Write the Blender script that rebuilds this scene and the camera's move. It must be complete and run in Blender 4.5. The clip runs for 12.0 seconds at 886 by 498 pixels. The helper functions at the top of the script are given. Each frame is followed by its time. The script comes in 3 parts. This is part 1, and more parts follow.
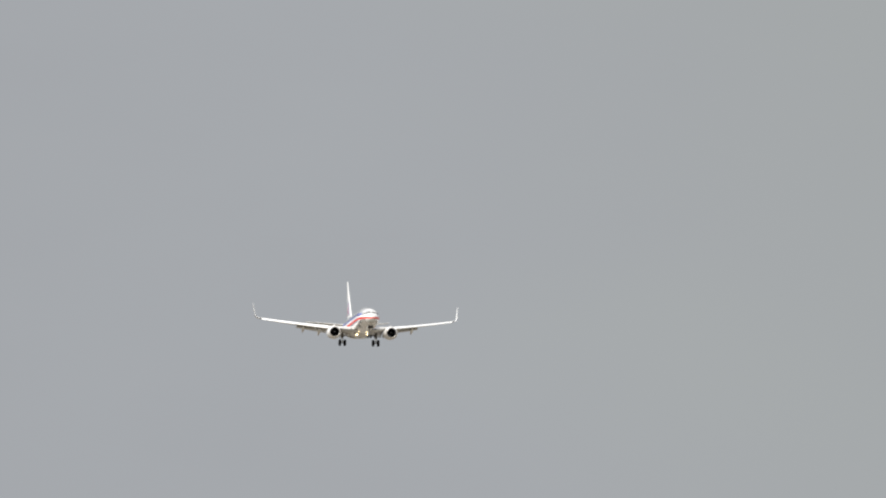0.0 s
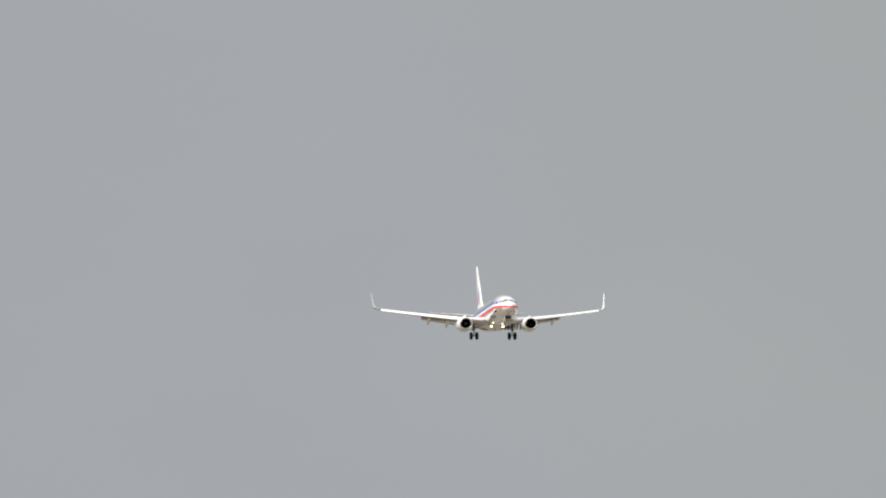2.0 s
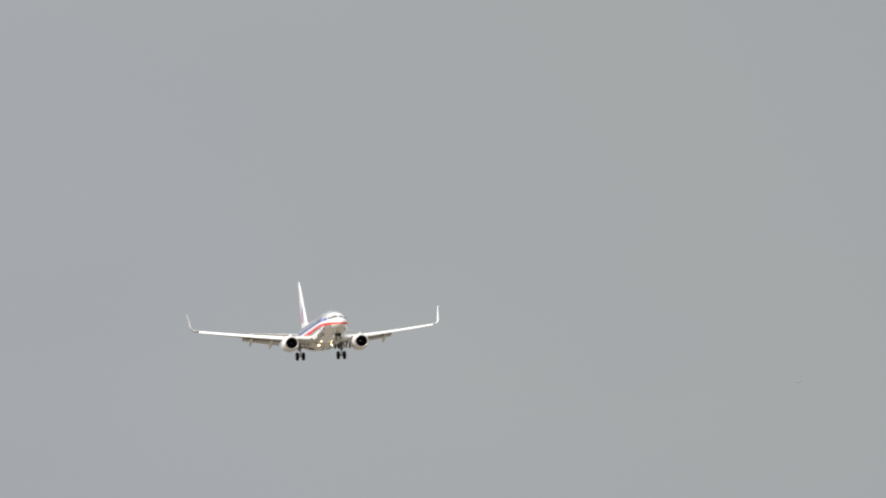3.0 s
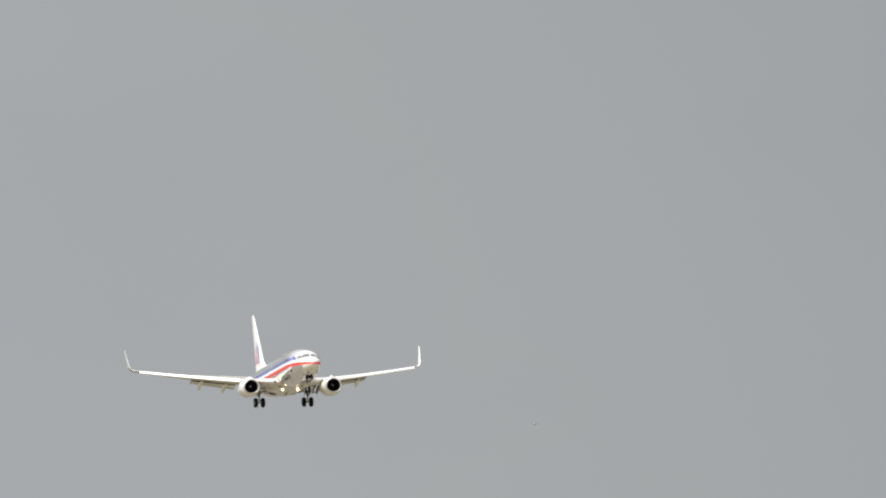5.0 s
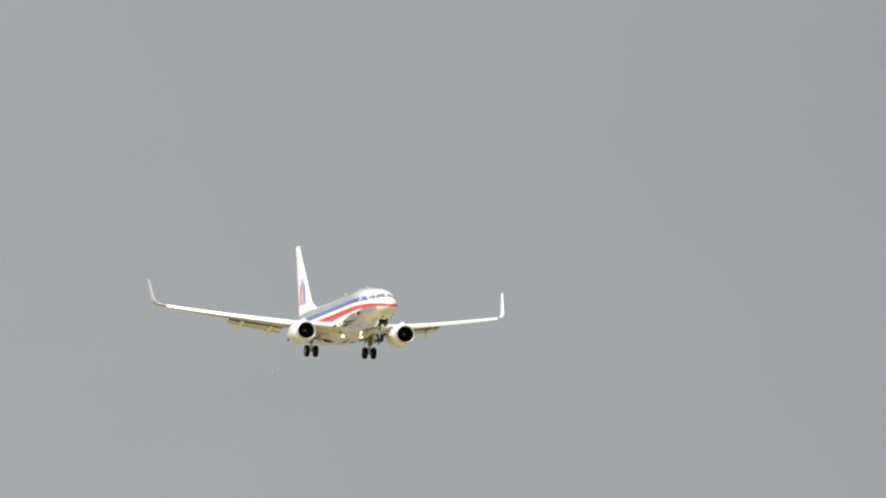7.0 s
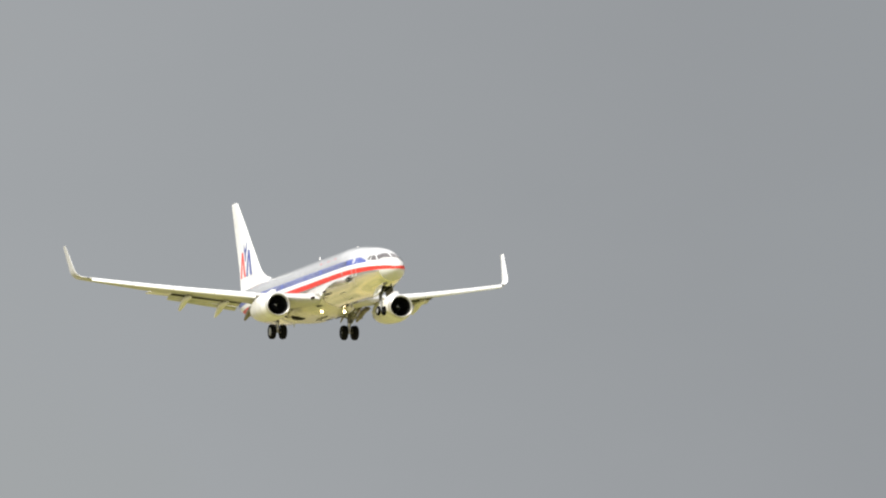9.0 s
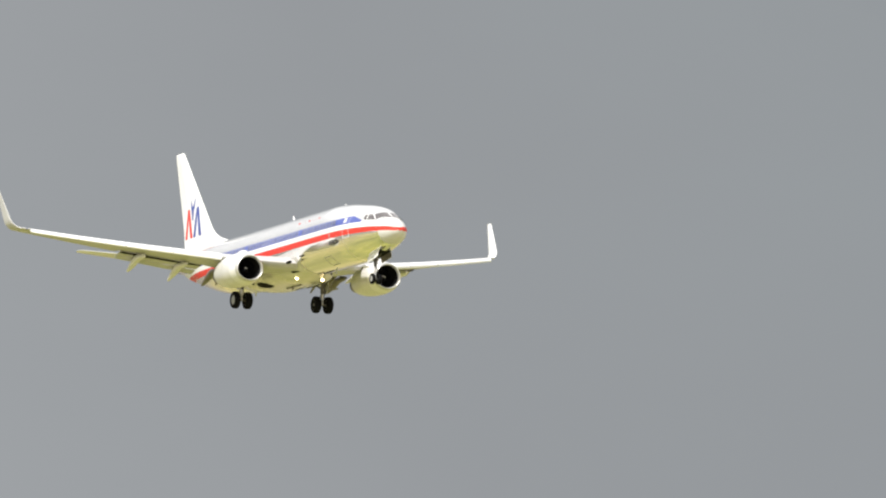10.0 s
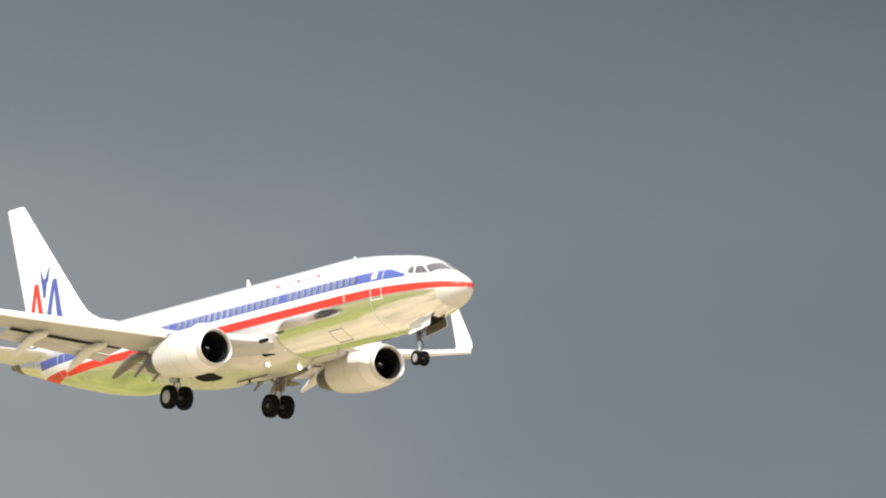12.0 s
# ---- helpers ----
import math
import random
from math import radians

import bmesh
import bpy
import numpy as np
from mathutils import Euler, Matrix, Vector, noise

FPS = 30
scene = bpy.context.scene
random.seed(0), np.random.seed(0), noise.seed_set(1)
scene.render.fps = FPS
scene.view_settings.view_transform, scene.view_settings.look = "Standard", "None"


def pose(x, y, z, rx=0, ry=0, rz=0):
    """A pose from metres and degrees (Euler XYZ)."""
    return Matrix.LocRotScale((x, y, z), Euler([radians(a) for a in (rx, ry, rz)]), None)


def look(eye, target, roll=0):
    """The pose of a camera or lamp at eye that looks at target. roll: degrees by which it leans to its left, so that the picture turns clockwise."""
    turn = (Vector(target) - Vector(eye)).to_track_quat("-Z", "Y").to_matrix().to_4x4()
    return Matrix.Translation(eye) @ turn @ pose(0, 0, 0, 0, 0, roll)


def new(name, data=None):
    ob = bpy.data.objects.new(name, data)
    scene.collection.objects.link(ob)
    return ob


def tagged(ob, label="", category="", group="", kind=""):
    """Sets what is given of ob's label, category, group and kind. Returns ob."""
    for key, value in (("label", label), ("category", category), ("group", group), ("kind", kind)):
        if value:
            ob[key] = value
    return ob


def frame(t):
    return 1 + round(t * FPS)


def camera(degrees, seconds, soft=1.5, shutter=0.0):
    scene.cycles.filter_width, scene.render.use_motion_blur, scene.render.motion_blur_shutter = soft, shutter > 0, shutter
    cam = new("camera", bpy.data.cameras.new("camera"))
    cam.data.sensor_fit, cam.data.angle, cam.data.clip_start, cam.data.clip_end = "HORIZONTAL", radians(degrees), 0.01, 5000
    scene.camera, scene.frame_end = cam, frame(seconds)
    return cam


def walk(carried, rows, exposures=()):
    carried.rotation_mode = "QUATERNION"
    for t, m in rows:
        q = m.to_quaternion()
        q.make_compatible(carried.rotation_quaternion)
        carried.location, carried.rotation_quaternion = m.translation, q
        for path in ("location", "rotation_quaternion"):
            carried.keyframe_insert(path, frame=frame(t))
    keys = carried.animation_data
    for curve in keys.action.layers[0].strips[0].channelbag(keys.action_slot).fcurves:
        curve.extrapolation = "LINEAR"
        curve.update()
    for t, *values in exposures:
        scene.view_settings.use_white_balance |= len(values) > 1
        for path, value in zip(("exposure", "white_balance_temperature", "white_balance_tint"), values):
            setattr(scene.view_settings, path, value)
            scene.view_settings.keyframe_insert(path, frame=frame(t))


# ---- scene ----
# ---- camera: a long lens that turns to follow the airliner from one spot ----
cam = camera(8.302, 12.0, soft=2.1)
# seconds, heading clockwise from +y, height of aim above level, lean, in degrees
AIM = [
    (0.0, 9.509, 5.244, 0.82),
    (0.2, 9.486, 5.262, 0.64),
    (0.3, 9.441, 5.256, 0.55),
    (0.4, 9.387, 5.249, 0.47),
    (0.5, 9.343, 5.177, 0.38),
    (0.6, 9.247, 5.205, 0.48),
    (0.7, 9.238, 5.252, 0.57),
    (0.8, 9.207, 5.213, 0.66),
    (1.0, 9.221, 5.171, 0.85),
    (1.2, 9.221, 5.210, 0.90),
    (1.3, 9.174, 5.215, 0.92),
    (1.4, 9.181, 5.221, 0.95),
    (1.5, 9.195, 5.256, 0.97),
    (1.6, 9.165, 5.246, 0.85),
    (1.7, 9.175, 5.244, 0.73),
    (1.8, 9.111, 5.243, 0.61),
    (1.9, 9.144, 5.263, 0.49),
    (2.0, 9.578, 5.225, 0.37),
    (2.1, 10.171, 5.283, -0.36),
    (2.2, 10.177, 5.263, -0.87),
    (2.3, 10.759, 5.305, -1.12),
    (2.4, 11.283, 5.377, -1.37),
    (2.5, 11.690, 5.368, -1.62),
    (2.6, 11.817, 5.395, -1.65),
    (2.7, 11.838, 5.407, -1.68),
    (2.8, 11.795, 5.421, -1.72),
    (2.9, 11.829, 5.434, -1.76),
    (3.0, 12.045, 5.439, -1.80),
    (3.1, 12.351, 5.437, -1.82),
    (3.2, 12.397, 5.477, -1.84),
    (4.8, 14.147, 6.079, -0.54),
    (4.9, 14.374, 6.063, -0.84),
    (5.0, 14.443, 6.093, -1.14),
    (5.1, 14.396, 6.103, -1.04),
    (5.2, 14.413, 6.116, -0.95),
    (5.3, 14.529, 6.149, -0.86),
    (5.5, 14.675, 6.163, -0.68),
    (5.6, 14.610, 6.201, -0.40),
    (5.7, 14.636, 6.194, -0.11),
    (5.8, 14.580, 6.153, 0.17),
    (5.9, 14.602, 6.145, 0.46),
    (6.0, 14.637, 6.008, 0.75),
    (6.1, 15.003, 6.004, 0.86),
    (6.2, 15.090, 5.997, 0.97),
    (6.3, 15.503, 6.008, 1.07),
    (6.4, 15.801, 6.006, 1.18),
    (6.5, 15.898, 6.022, 1.29),
    (6.6, 15.982, 6.018, 1.33),
    (6.7, 16.166, 6.039, 1.36),
    (6.8, 16.420, 6.039, 1.40),
    (6.9, 16.493, 6.068, 1.44),
    (7.0, 16.780, 6.062, 1.47),
    (7.1, 16.827, 6.080, 1.49),
    (7.2, 17.072, 6.084, 1.51),
    (8.8, 20.809, 6.513, -0.88),
    (8.9, 21.266, 6.536, -1.01),
    (9.0, 21.575, 6.523, -1.14),
    (9.1, 22.121, 6.344, -1.16),
    (9.2, 22.729, 6.394, -1.18),
    (9.3, 23.438, 6.459, -1.21),
    (9.4, 23.905, 6.511, -1.23),
    (9.5, 24.371, 6.562, -1.25),
    (9.6, 24.825, 6.650, -0.92),
    (9.7, 25.220, 6.714, -0.59),
    (9.8, 25.110, 6.714, -0.26),
    (9.9, 25.122, 6.758, 0.07),
    (10.0, 25.134, 6.818, 0.40),
    (10.1, 25.068, 6.832, 0.58),
    (10.2, 25.688, 6.927, 0.76),
    (10.3, 26.140, 7.019, 0.94),
    (10.4, 26.484, 7.103, 1.12),
    (10.5, 26.750, 7.213, 1.30),
    (10.6, 27.609, 7.487, 1.24),
    (10.7, 28.075, 7.574, 1.19),
    (10.8, 28.541, 7.825, 1.13),
    (10.9, 29.239, 8.102, 1.07),
    (11.0, 29.689, 8.212, 1.02),
    (11.1, 30.269, 8.374, 0.87),
    (11.2, 30.655, 8.540, 0.72),
    (11.3, 31.102, 8.767, 0.57),
    (11.4, 31.407, 8.831, 0.42),
    (11.5, 31.797, 8.935, 0.27),
    (11.6, 32.737, 9.044, -0.11),
    (11.7, 33.525, 9.131, -0.49),
    (11.8, 34.690, 9.229, -0.87),
    (11.9, 35.746, 9.312, -1.44),
    (12.0, 36.333, 9.413, -2.01),
]


def aim(az, el, lean):
    return pose(0, 0, 1.7, 90 + el, 0, -az) @ pose(0, 0, 0, 0, 0, lean)


walk(cam, [(t, aim(az, el, lean)) for t, az, el, lean in AIM])

# seconds, place of the airliner's nose, attitude
FLIGHT = [
    (0.0, 157.83, 1013.22, 84.52, 0.33, -0.52, -92.20),
    (1.0, 158.09, 945.85, 79.86, 0.55, -0.60, -92.40),
    (2.0, 158.34, 878.65, 75.45, 0.71, -0.66, -92.54),
    (3.0, 158.57, 811.61, 71.29, 0.81, -0.71, -92.60),
    (4.0, 158.80, 744.73, 67.38, 0.85, -0.73, -92.58),
    (5.0, 159.01, 678.01, 63.72, 0.83, -0.73, -92.50),
    (6.0, 159.21, 611.46, 60.31, 0.75, -0.71, -92.33),
    (7.0, 159.39, 545.07, 57.15, 0.60, -0.68, -92.10),
    (8.0, 159.56, 478.84, 54.24, 0.39, -0.62, -91.79),
    (9.0, 159.73, 412.78, 51.58, 0.12, -0.54, -91.41),
    (10.0, 159.87, 346.88, 49.17, -0.21, -0.44, -90.95),
    (11.0, 160.01, 281.14, 47.01, -0.61, -0.33, -90.42),
    (12.0, 160.13, 215.57, 45.11, -1.06, -0.19, -89.82),
]

# ---- sky: a grey cloud deck, darker towards a storm cloud; open bright sky on the sun's side ----
SUN_AZ, SUN_EL = 232.0, 47.0
world = bpy.data.worlds.new("world")
scene.world = world
world.use_nodes = True
wn, wl = world.node_tree.nodes, world.node_tree.links
bg = wn["Background"]


def wmath(op, a, b=None, c=None):
    nd = wn.new("ShaderNodeMath")
    nd.operation = op
    for i, v in enumerate((a, b, c)):
        if v is None:
            continue
        if isinstance(v, (int, float)):
            nd.inputs[i].default_value = v
        else:
            wl.new(v, nd.inputs[i])
    return nd.outputs[0]


def wramp(fac, stops):
    nd = wn.new("ShaderNodeValToRGB")
    el = nd.color_ramp.elements
    while len(el) < len(stops):
        el.new(0.5)
    for e, (p, col) in zip(el, stops):
        e.position, e.color = p, (*col, 1)
    wl.new(fac, nd.inputs["Fac"])
    return nd.outputs["Color"]


def wmix(fac, a, b, blend="MIX"):
    nd = wn.new("ShaderNodeMix")
    nd.data_type, nd.blend_type = "RGBA", blend
    for i, v in ((0, fac), (6, a), (7, b)):
        if isinstance(v, (int, float)):
            nd.inputs[i].default_value = v
        elif isinstance(v, tuple):
            nd.inputs[i].default_value = (*v, 1)
        else:
            wl.new(v, nd.inputs[i])
    return nd.outputs[2]


sky = wn.new("ShaderNodeTexSky")
sky.sky_type, sky.sun_disc = "NISHITA", False
sky.sun_elevation, sky.sun_rotation = radians(SUN_EL), radians(SUN_AZ)
dirn = wn.new("ShaderNodeTexCoord")
sep = wn.new("ShaderNodeSeparateXYZ")
wl.new(dirn.outputs["Generated"], sep.inputs[0])
heading = wmath("MULTIPLY", wmath("ARCTAN2", sep.outputs[0], sep.outputs[1]), 180 / math.pi)  # degrees clockwise from +y
height = wmath("MULTIPLY", wmath("ARCSINE", sep.outputs[2]), 180 / math.pi)
cl = wn.new("ShaderNodeTexNoise")
cl.inputs["Scale"].default_value, cl.inputs["Detail"].default_value, cl.inputs["Roughness"].default_value = 8.0, 6, 0.5
squash = wn.new("ShaderNodeMapping")
squash.inputs["Scale"].default_value = (1, 1, 2.2)
wl.new(dirn.outputs["Generated"], squash.inputs["Vector"])
wl.new(squash.outputs[0], cl.inputs["Vector"])
# the deck as it darkens with heading (0 to 60 degrees)
drift = wmath("MULTIPLY", wmath("SUBTRACT", cl.outputs["Fac"], 0.5), 12.0)
slant = wmath("ADD", wmath("ADD", heading, drift), wmath("ADD", wmath("MULTIPLY", wmath("SUBTRACT", height, 7.0), 0.5), wmath("MULTIPLY", wmath("MAXIMUM", wmath("SUBTRACT", height, 9.5), 0.0), 2.5)))
shade = wramp(wmath("DIVIDE", slant, 53.5),
              [(0.0, (0.400, 0.410, 0.430)), (0.17, (0.398, 0.408, 0.426)), (0.265, (0.392, 0.404, 0.406)), (0.33, (0.378, 0.389, 0.402)), (0.45, (0.327, 0.337, 0.351)), (0.57, (0.318, 0.333, 0.347)),
               (0.66, (0.270, 0.286, 0.303)), (0.73, (0.216, 0.239, 0.260)), (1.0, (0.108, 0.125, 0.140))])
puff = wramp(cl.outputs["Fac"], [(0.3, (0.955, 0.968, 0.978)), (0.7, (1.01, 1.028, 1.035))])
low_deck = wmix(1.0, wmix(1.0, shade, puff, "MULTIPLY"), (0.962, 0.966, 0.968), "MULTIPLY")
# the sunlit cloud tops and thin cloud overhead
deck = wmix(wramp(wmath("DIVIDE", height, 90.0), [(0.135, (0, 0, 0)), (0.29, (1, 1, 1))]), low_deck, (1.12, 1.12, 1.13))
# the open side: sky between bright clouds
clear = wmix(1.0, sky.outputs[0], (0.11, 0.11, 0.11), "MULTIPLY")
bright = wramp(cl.outputs["Fac"], [(0.30, (0, 0, 0)), (0.52, (1, 1, 1))])
open_sky = wmix(wmath("MULTIPLY", bright, 0.85), clear, (1.25, 1.25, 1.26))
sx, sy = math.sin(radians(30)), math.cos(radians(30))
front = wmath("ADD", wmath("MULTIPLY", sep.outputs[0], sx), wmath("MULTIPLY", sep.outputs[1], sy))
side = wmath("SMOOTH_MIN", wmath("MAXIMUM", wmath("ADD", wmath("MULTIPLY", front, 1.6), 0.1), 0.0), 1.0, 0.1)
wl.new(wmix(side, open_sky, deck), bg.inputs["Color"])
bg.inputs["Strength"].default_value = 1.0

sun = new("sun", bpy.data.lights.new("sun", "SUN"))
sun.data.energy, sun.data.angle, sun.data.color = 5.0, radians(0.6), (1.0, 0.965, 0.91)
sd = Vector((math.sin(radians(SUN_AZ)) * math.cos(radians(SUN_EL)), math.cos(radians(SUN_AZ)) * math.cos(radians(SUN_EL)), math.sin(radians(SUN_EL))))
sun.matrix_world = look(sd * 100, (0, 0, 0))


# ---- materials ----
def material(name, colour, rough=0.5, metal=0.0, vary=0.08, scale=1.5, fine=12.0, bump=0.02, coat=0.0, rough_vary=0.08, stretch=(1, 1, 1), gloss=0.5):
    """Painted or bare surface with two scales of stain and wear."""
    m = bpy.data.materials.new(name)
    m.use_nodes = True
    n, l = m.node_tree.nodes, m.node_tree.links
    b = n["Principled BSDF"]
    co = n.new("ShaderNodeTexCoord")
    mp = n.new("ShaderNodeMapping")
    mp.inputs["Scale"].default_value = stretch
    l.new(co.outputs["Object"], mp.inputs["Vector"])
    big, small = n.new("ShaderNodeTexNoise"), n.new("ShaderNodeTexNoise")
    big.inputs["Scale"].default_value, small.inputs["Scale"].default_value = scale, fine
    big.inputs["Detail"].default_value, small.inputs["Detail"].default_value = 5, 4
    for t in (big, small):
        l.new(mp.outputs["Vector"], t.inputs["Vector"])
    add = n.new("ShaderNodeMath")
    add.operation = "ADD"
    l.new(big.outputs["Fac"], add.inputs[0])
    l.new(small.outputs["Fac"], add.inputs[1])
    ramp = n.new("ShaderNodeMapRange")
    ramp.inputs["From Min"].default_value, ramp.inputs["From Max"].default_value = 0.6, 1.4
    ramp.inputs["To Min"].default_value, ramp.inputs["To Max"].default_value = 1 - vary, 1 + vary
    l.new(add.outputs[0], ramp.inputs["Value"])
    mul = n.new("ShaderNodeVectorMath")
    mul.operation = "SCALE"
    mul.inputs[0].default_value = colour
    l.new(ramp.outputs["Result"], mul.inputs["Scale"])
    l.new(mul.outputs["Vector"], b.inputs["Base Color"])
    rr = n.new("ShaderNodeMapRange")
    rr.inputs["To Min"].default_value, rr.inputs["To Max"].default_value = max(0.02, rough - rough_vary), rough + rough_vary
    l.new(big.outputs["Fac"], rr.inputs["Value"])
    l.new(rr.outputs["Result"], b.inputs["Roughness"])
    b.inputs["Metallic"].default_value = metal
    b.inputs["Specular IOR Level"].default_value = gloss
    b.inputs["Coat Weight"].default_value = coat
    if bump:
        bp = n.new("ShaderNodeBump")
        bp.inputs["Strength"].default_value, bp.inputs["Distance"].default_value = bump, 0.05
        l.new(small.outputs["Fac"], bp.inputs["Height"])
        l.new(bp.outputs["Normal"], b.inputs["Normal"])
    return m


def glow(name, colour, strength):
    m = bpy.data.materials.new(name)
    m.use_nodes = True
    b = m.node_tree.nodes["Principled BSDF"]
    b.inputs["Base Color"].default_value = (*colour, 1)
    b.inputs["Emission Color"].default_value = (*colour, 1)
    b.inputs["Emission Strength"].default_value = strength
    return m


SILVER = material("polished_aluminium", (0.90, 0.895, 0.88), 0.10, 0.92, 0.06, 0.5, 2.2, 0.16, rough_vary=0.05, stretch=(0.35, 1, 1))
FAIRING = material("grey_fairing_paint", (0.66, 0.645, 0.61), 0.26, 0.45, 0.08, 0.6, 6.0, 0.02)
GREY = material("grey_wing_paint", (0.47, 0.465, 0.45), 0.42, 0.0, 0.10, 0.7, 8.0, 0.02, stretch=(0.4, 1, 1))
WHITE = material("white_paint", (0.80, 0.80, 0.79), 0.30, 0.0, 0.04, 0.6, 6.0, 0.01, coat=0.3)
NACELLE = material("pale_nacelle_paint", (0.76, 0.75, 0.73), 0.32, 0.1, 0.05, 0.9, 7.0, 0.02, coat=0.2)
LIP = material("bare_metal_lip", (0.60, 0.59, 0.57), 0.45, 0.7, 0.05, 2.0, 12.0, 0.01)
RED = material("red_stripe_paint", (0.70, 0.044, 0.028), 0.40, 0.0, 0.09, 0.8, 9.0, 0.01, coat=0.05, gloss=0.3)
BLUE = material("blue_stripe_paint", (0.072, 0.102, 0.35), 0.38, 0.0, 0.10, 0.8, 9.0, 0.01, coat=0.1, gloss=0.4)
GLASS = material("dark_cockpit_glass", (0.26, 0.24, 0.235), 0.10, 0.85, 0.2, 3.0, 20.0, 0.0, rough_vary=0.03)
PANE = material("cabin_window_pane", (0.17, 0.18, 0.25), 0.15, 0.0, 0.15, 3.0, 20.0, 0.0)
SEAM = material("panel_seam", (0.48, 0.47, 0.45), 0.55, 0.2, 0.1, 3.0, 20.0, 0.0)
JOINT = material("skin_joint_metal", (0.80, 0.79, 0.76), 0.45, 0.25, 0.1, 2.0, 12.0, 0.0)
RUBBER = material("tyre_rubber", (0.007, 0.007, 0.008), 0.9, 0.0, 0.25, 4.0, 30.0, 0.05, gloss=0.06)
HUB = material("wheel_hub", (0.17, 0.17, 0.17), 0.45, 0.4, 0.12, 5.0, 30.0, 0.02)
STEEL = material("gear_steel", (0.13, 0.125, 0.12), 0.5, 0.3, 0.2, 4.0, 25.0, 0.02)
# near black: shade of slots and openings put into colour, also dark fittings
DARK = material("dark_fitting_and_shade", (0.012, 0.012, 0.012), 0.85, 0.0, 0.3, 3.0, 18.0, 0.02, gloss=0.1)
FAN = material("fan_blade_titanium", (0.045, 0.045, 0.05), 0.35, 0.8, 0.15, 3.0, 18.0, 0.01)
LAMP = glow("landing_lamp", (1.0, 0.78, 0.42), 16.0)
RADOME = material("pale_radome_paint", (0.60, 0.595, 0.57), 0.34, 0.0, 0.05, 0.9, 7.0, 0.01, coat=0.15)
# dark for stained and bare metal, and for shade put into colour
STAIN_SHADE = material("stain_and_shade_metal", (0.17, 0.155, 0.13), 0.42, 0.5, 0.25, 1.5, 10.0, 0.03)
COWL = material("grey_cowl_paint", (0.68, 0.67, 0.645), 0.36, 0.15, 0.07, 0.8, 6.0, 0.02, coat=0.1)
CAP = material("pale_hub_cap", (0.32, 0.32, 0.31), 0.5, 0.2, 0.12, 5.0, 30.0, 0.02)
BRAKE = material("dark_brake_hub", (0.04, 0.04, 0.04), 0.6, 0.3, 0.2, 5.0, 30.0, 0.02)


# ---- mesh helpers ----
def part(name, bm, mat, parent, label="", smooth=True):
    """One mesh object of its own under a thing or under a part."""
    bmesh.ops.recalc_face_normals(bm, faces=bm.faces)
    me = bpy.data.meshes.new(name)
    bm.to_mesh(me)
    bm.free()
    if smooth:
        me.shade_smooth()
        me.set_sharp_from_angle(angle=radians(38))
    me.materials.append(mat)
    ob = new(name, me)
    ob.parent = parent
    return tagged(ob, label) if label else ob


def loft(rings, bm=None, closed=True, caps=True):
    """Skin over rings of equal length."""
    bm = bm or bmesh.new()
    vs = [[bm.verts.new(p) for p in r] for r in rings]
    k = len(rings[0])
    for a, b in zip(vs, vs[1:]):
        for i in range(k if closed else k - 1):
            j = (i + 1) % k
            bm.faces.new((a[i], a[j], b[j], b[i]))
    if caps and closed:
        bm.faces.new(vs[0][::-1])
        bm.faces.new(vs[-1])
    return bm


def tube(points, radii, sides=12, bm=None):
    """Round bar along points."""
    pts = [Vector(p) for p in points]
    rings = []
    for i, p in enumerate(pts):
        d = (pts[min(i + 1, len(pts) - 1)] - pts[max(i - 1, 0)]).normalized()
        a = d.orthogonal().normalized() if i == 0 else (a - d * a.dot(d)).normalized()
        b = d.cross(a)
        r = radii if isinstance(radii, (int, float)) else radii[i]
        rings.append([p + (a * math.cos(t) + b * math.sin(t)) * r for t in np.linspace(0, 2 * math.pi, sides, endpoint=False)])
    return loft(rings, bm)


def spin(profile, centre, axis="x", sides=40, bm=None, closed=False, squash=None, caps=True):
    """Turned body: profile of (along, radius) about an axis through centre."""
    c = Vector(centre)
    rings = []
    for u, r in profile:
        ring = []
        for t in np.linspace(0, 2 * math.pi, sides, endpoint=False):
            a, b = r * math.cos(t), r * math.sin(t)
            if squash and b < 0:
                b *= squash
            ring.append(c + (Vector((u, a, b)) if axis == "x" else Vector((a, u, b))))
        rings.append(ring)
    if closed:
        rings.append(rings[0])
    return loft(rings, bm, caps=caps and not closed)


def box(bm, centre, size, turn=None):
    m = Matrix.Translation(centre) @ (turn or Matrix()) @ Matrix.Diagonal((*size, 1))
    made = bmesh.ops.create_cube(bm, size=1, matrix=m)
    edges = list({e for v in made["verts"] for e in v.link_edges})
    bmesh.ops.bevel(bm, geom=edges, offset=min(size) * 0.2, segments=1, affect="EDGES")
    return bm


def foil(le, chord, thick, up=Vector((0, 0, 1)), droop=0.0, camber=0.02, n=11):
    """Ring of an aerofoil: nose at le, running aft along -x, turned down by droop degrees."""
    le = Vector(le)
    t = radians(droop)
    aft = Vector((-1, 0, 0)) * math.cos(t) - up * math.sin(t)
    nor = up * math.cos(t) + Vector((-1, 0, 0)) * math.sin(t)
    us = [0.5 * (1 - math.cos(math.pi * i / (n - 1))) for i in range(n)]

    def half(u):
        return thick * chord * 5 * (0.2969 * math.sqrt(u) - 0.126 * u - 0.3516 * u * u + 0.2843 * u**3 - 0.1030 * u**4)

    def mid(u):
        return camber * chord * 4 * u * (1 - u)

    top = [le + aft * (u * chord) + nor * (mid(u) + half(u)) for u in us]
    low = [le + aft * (u * chord) + nor * (mid(u) - half(u)) for u in us[1:-1]]
    return top + low[::-1]


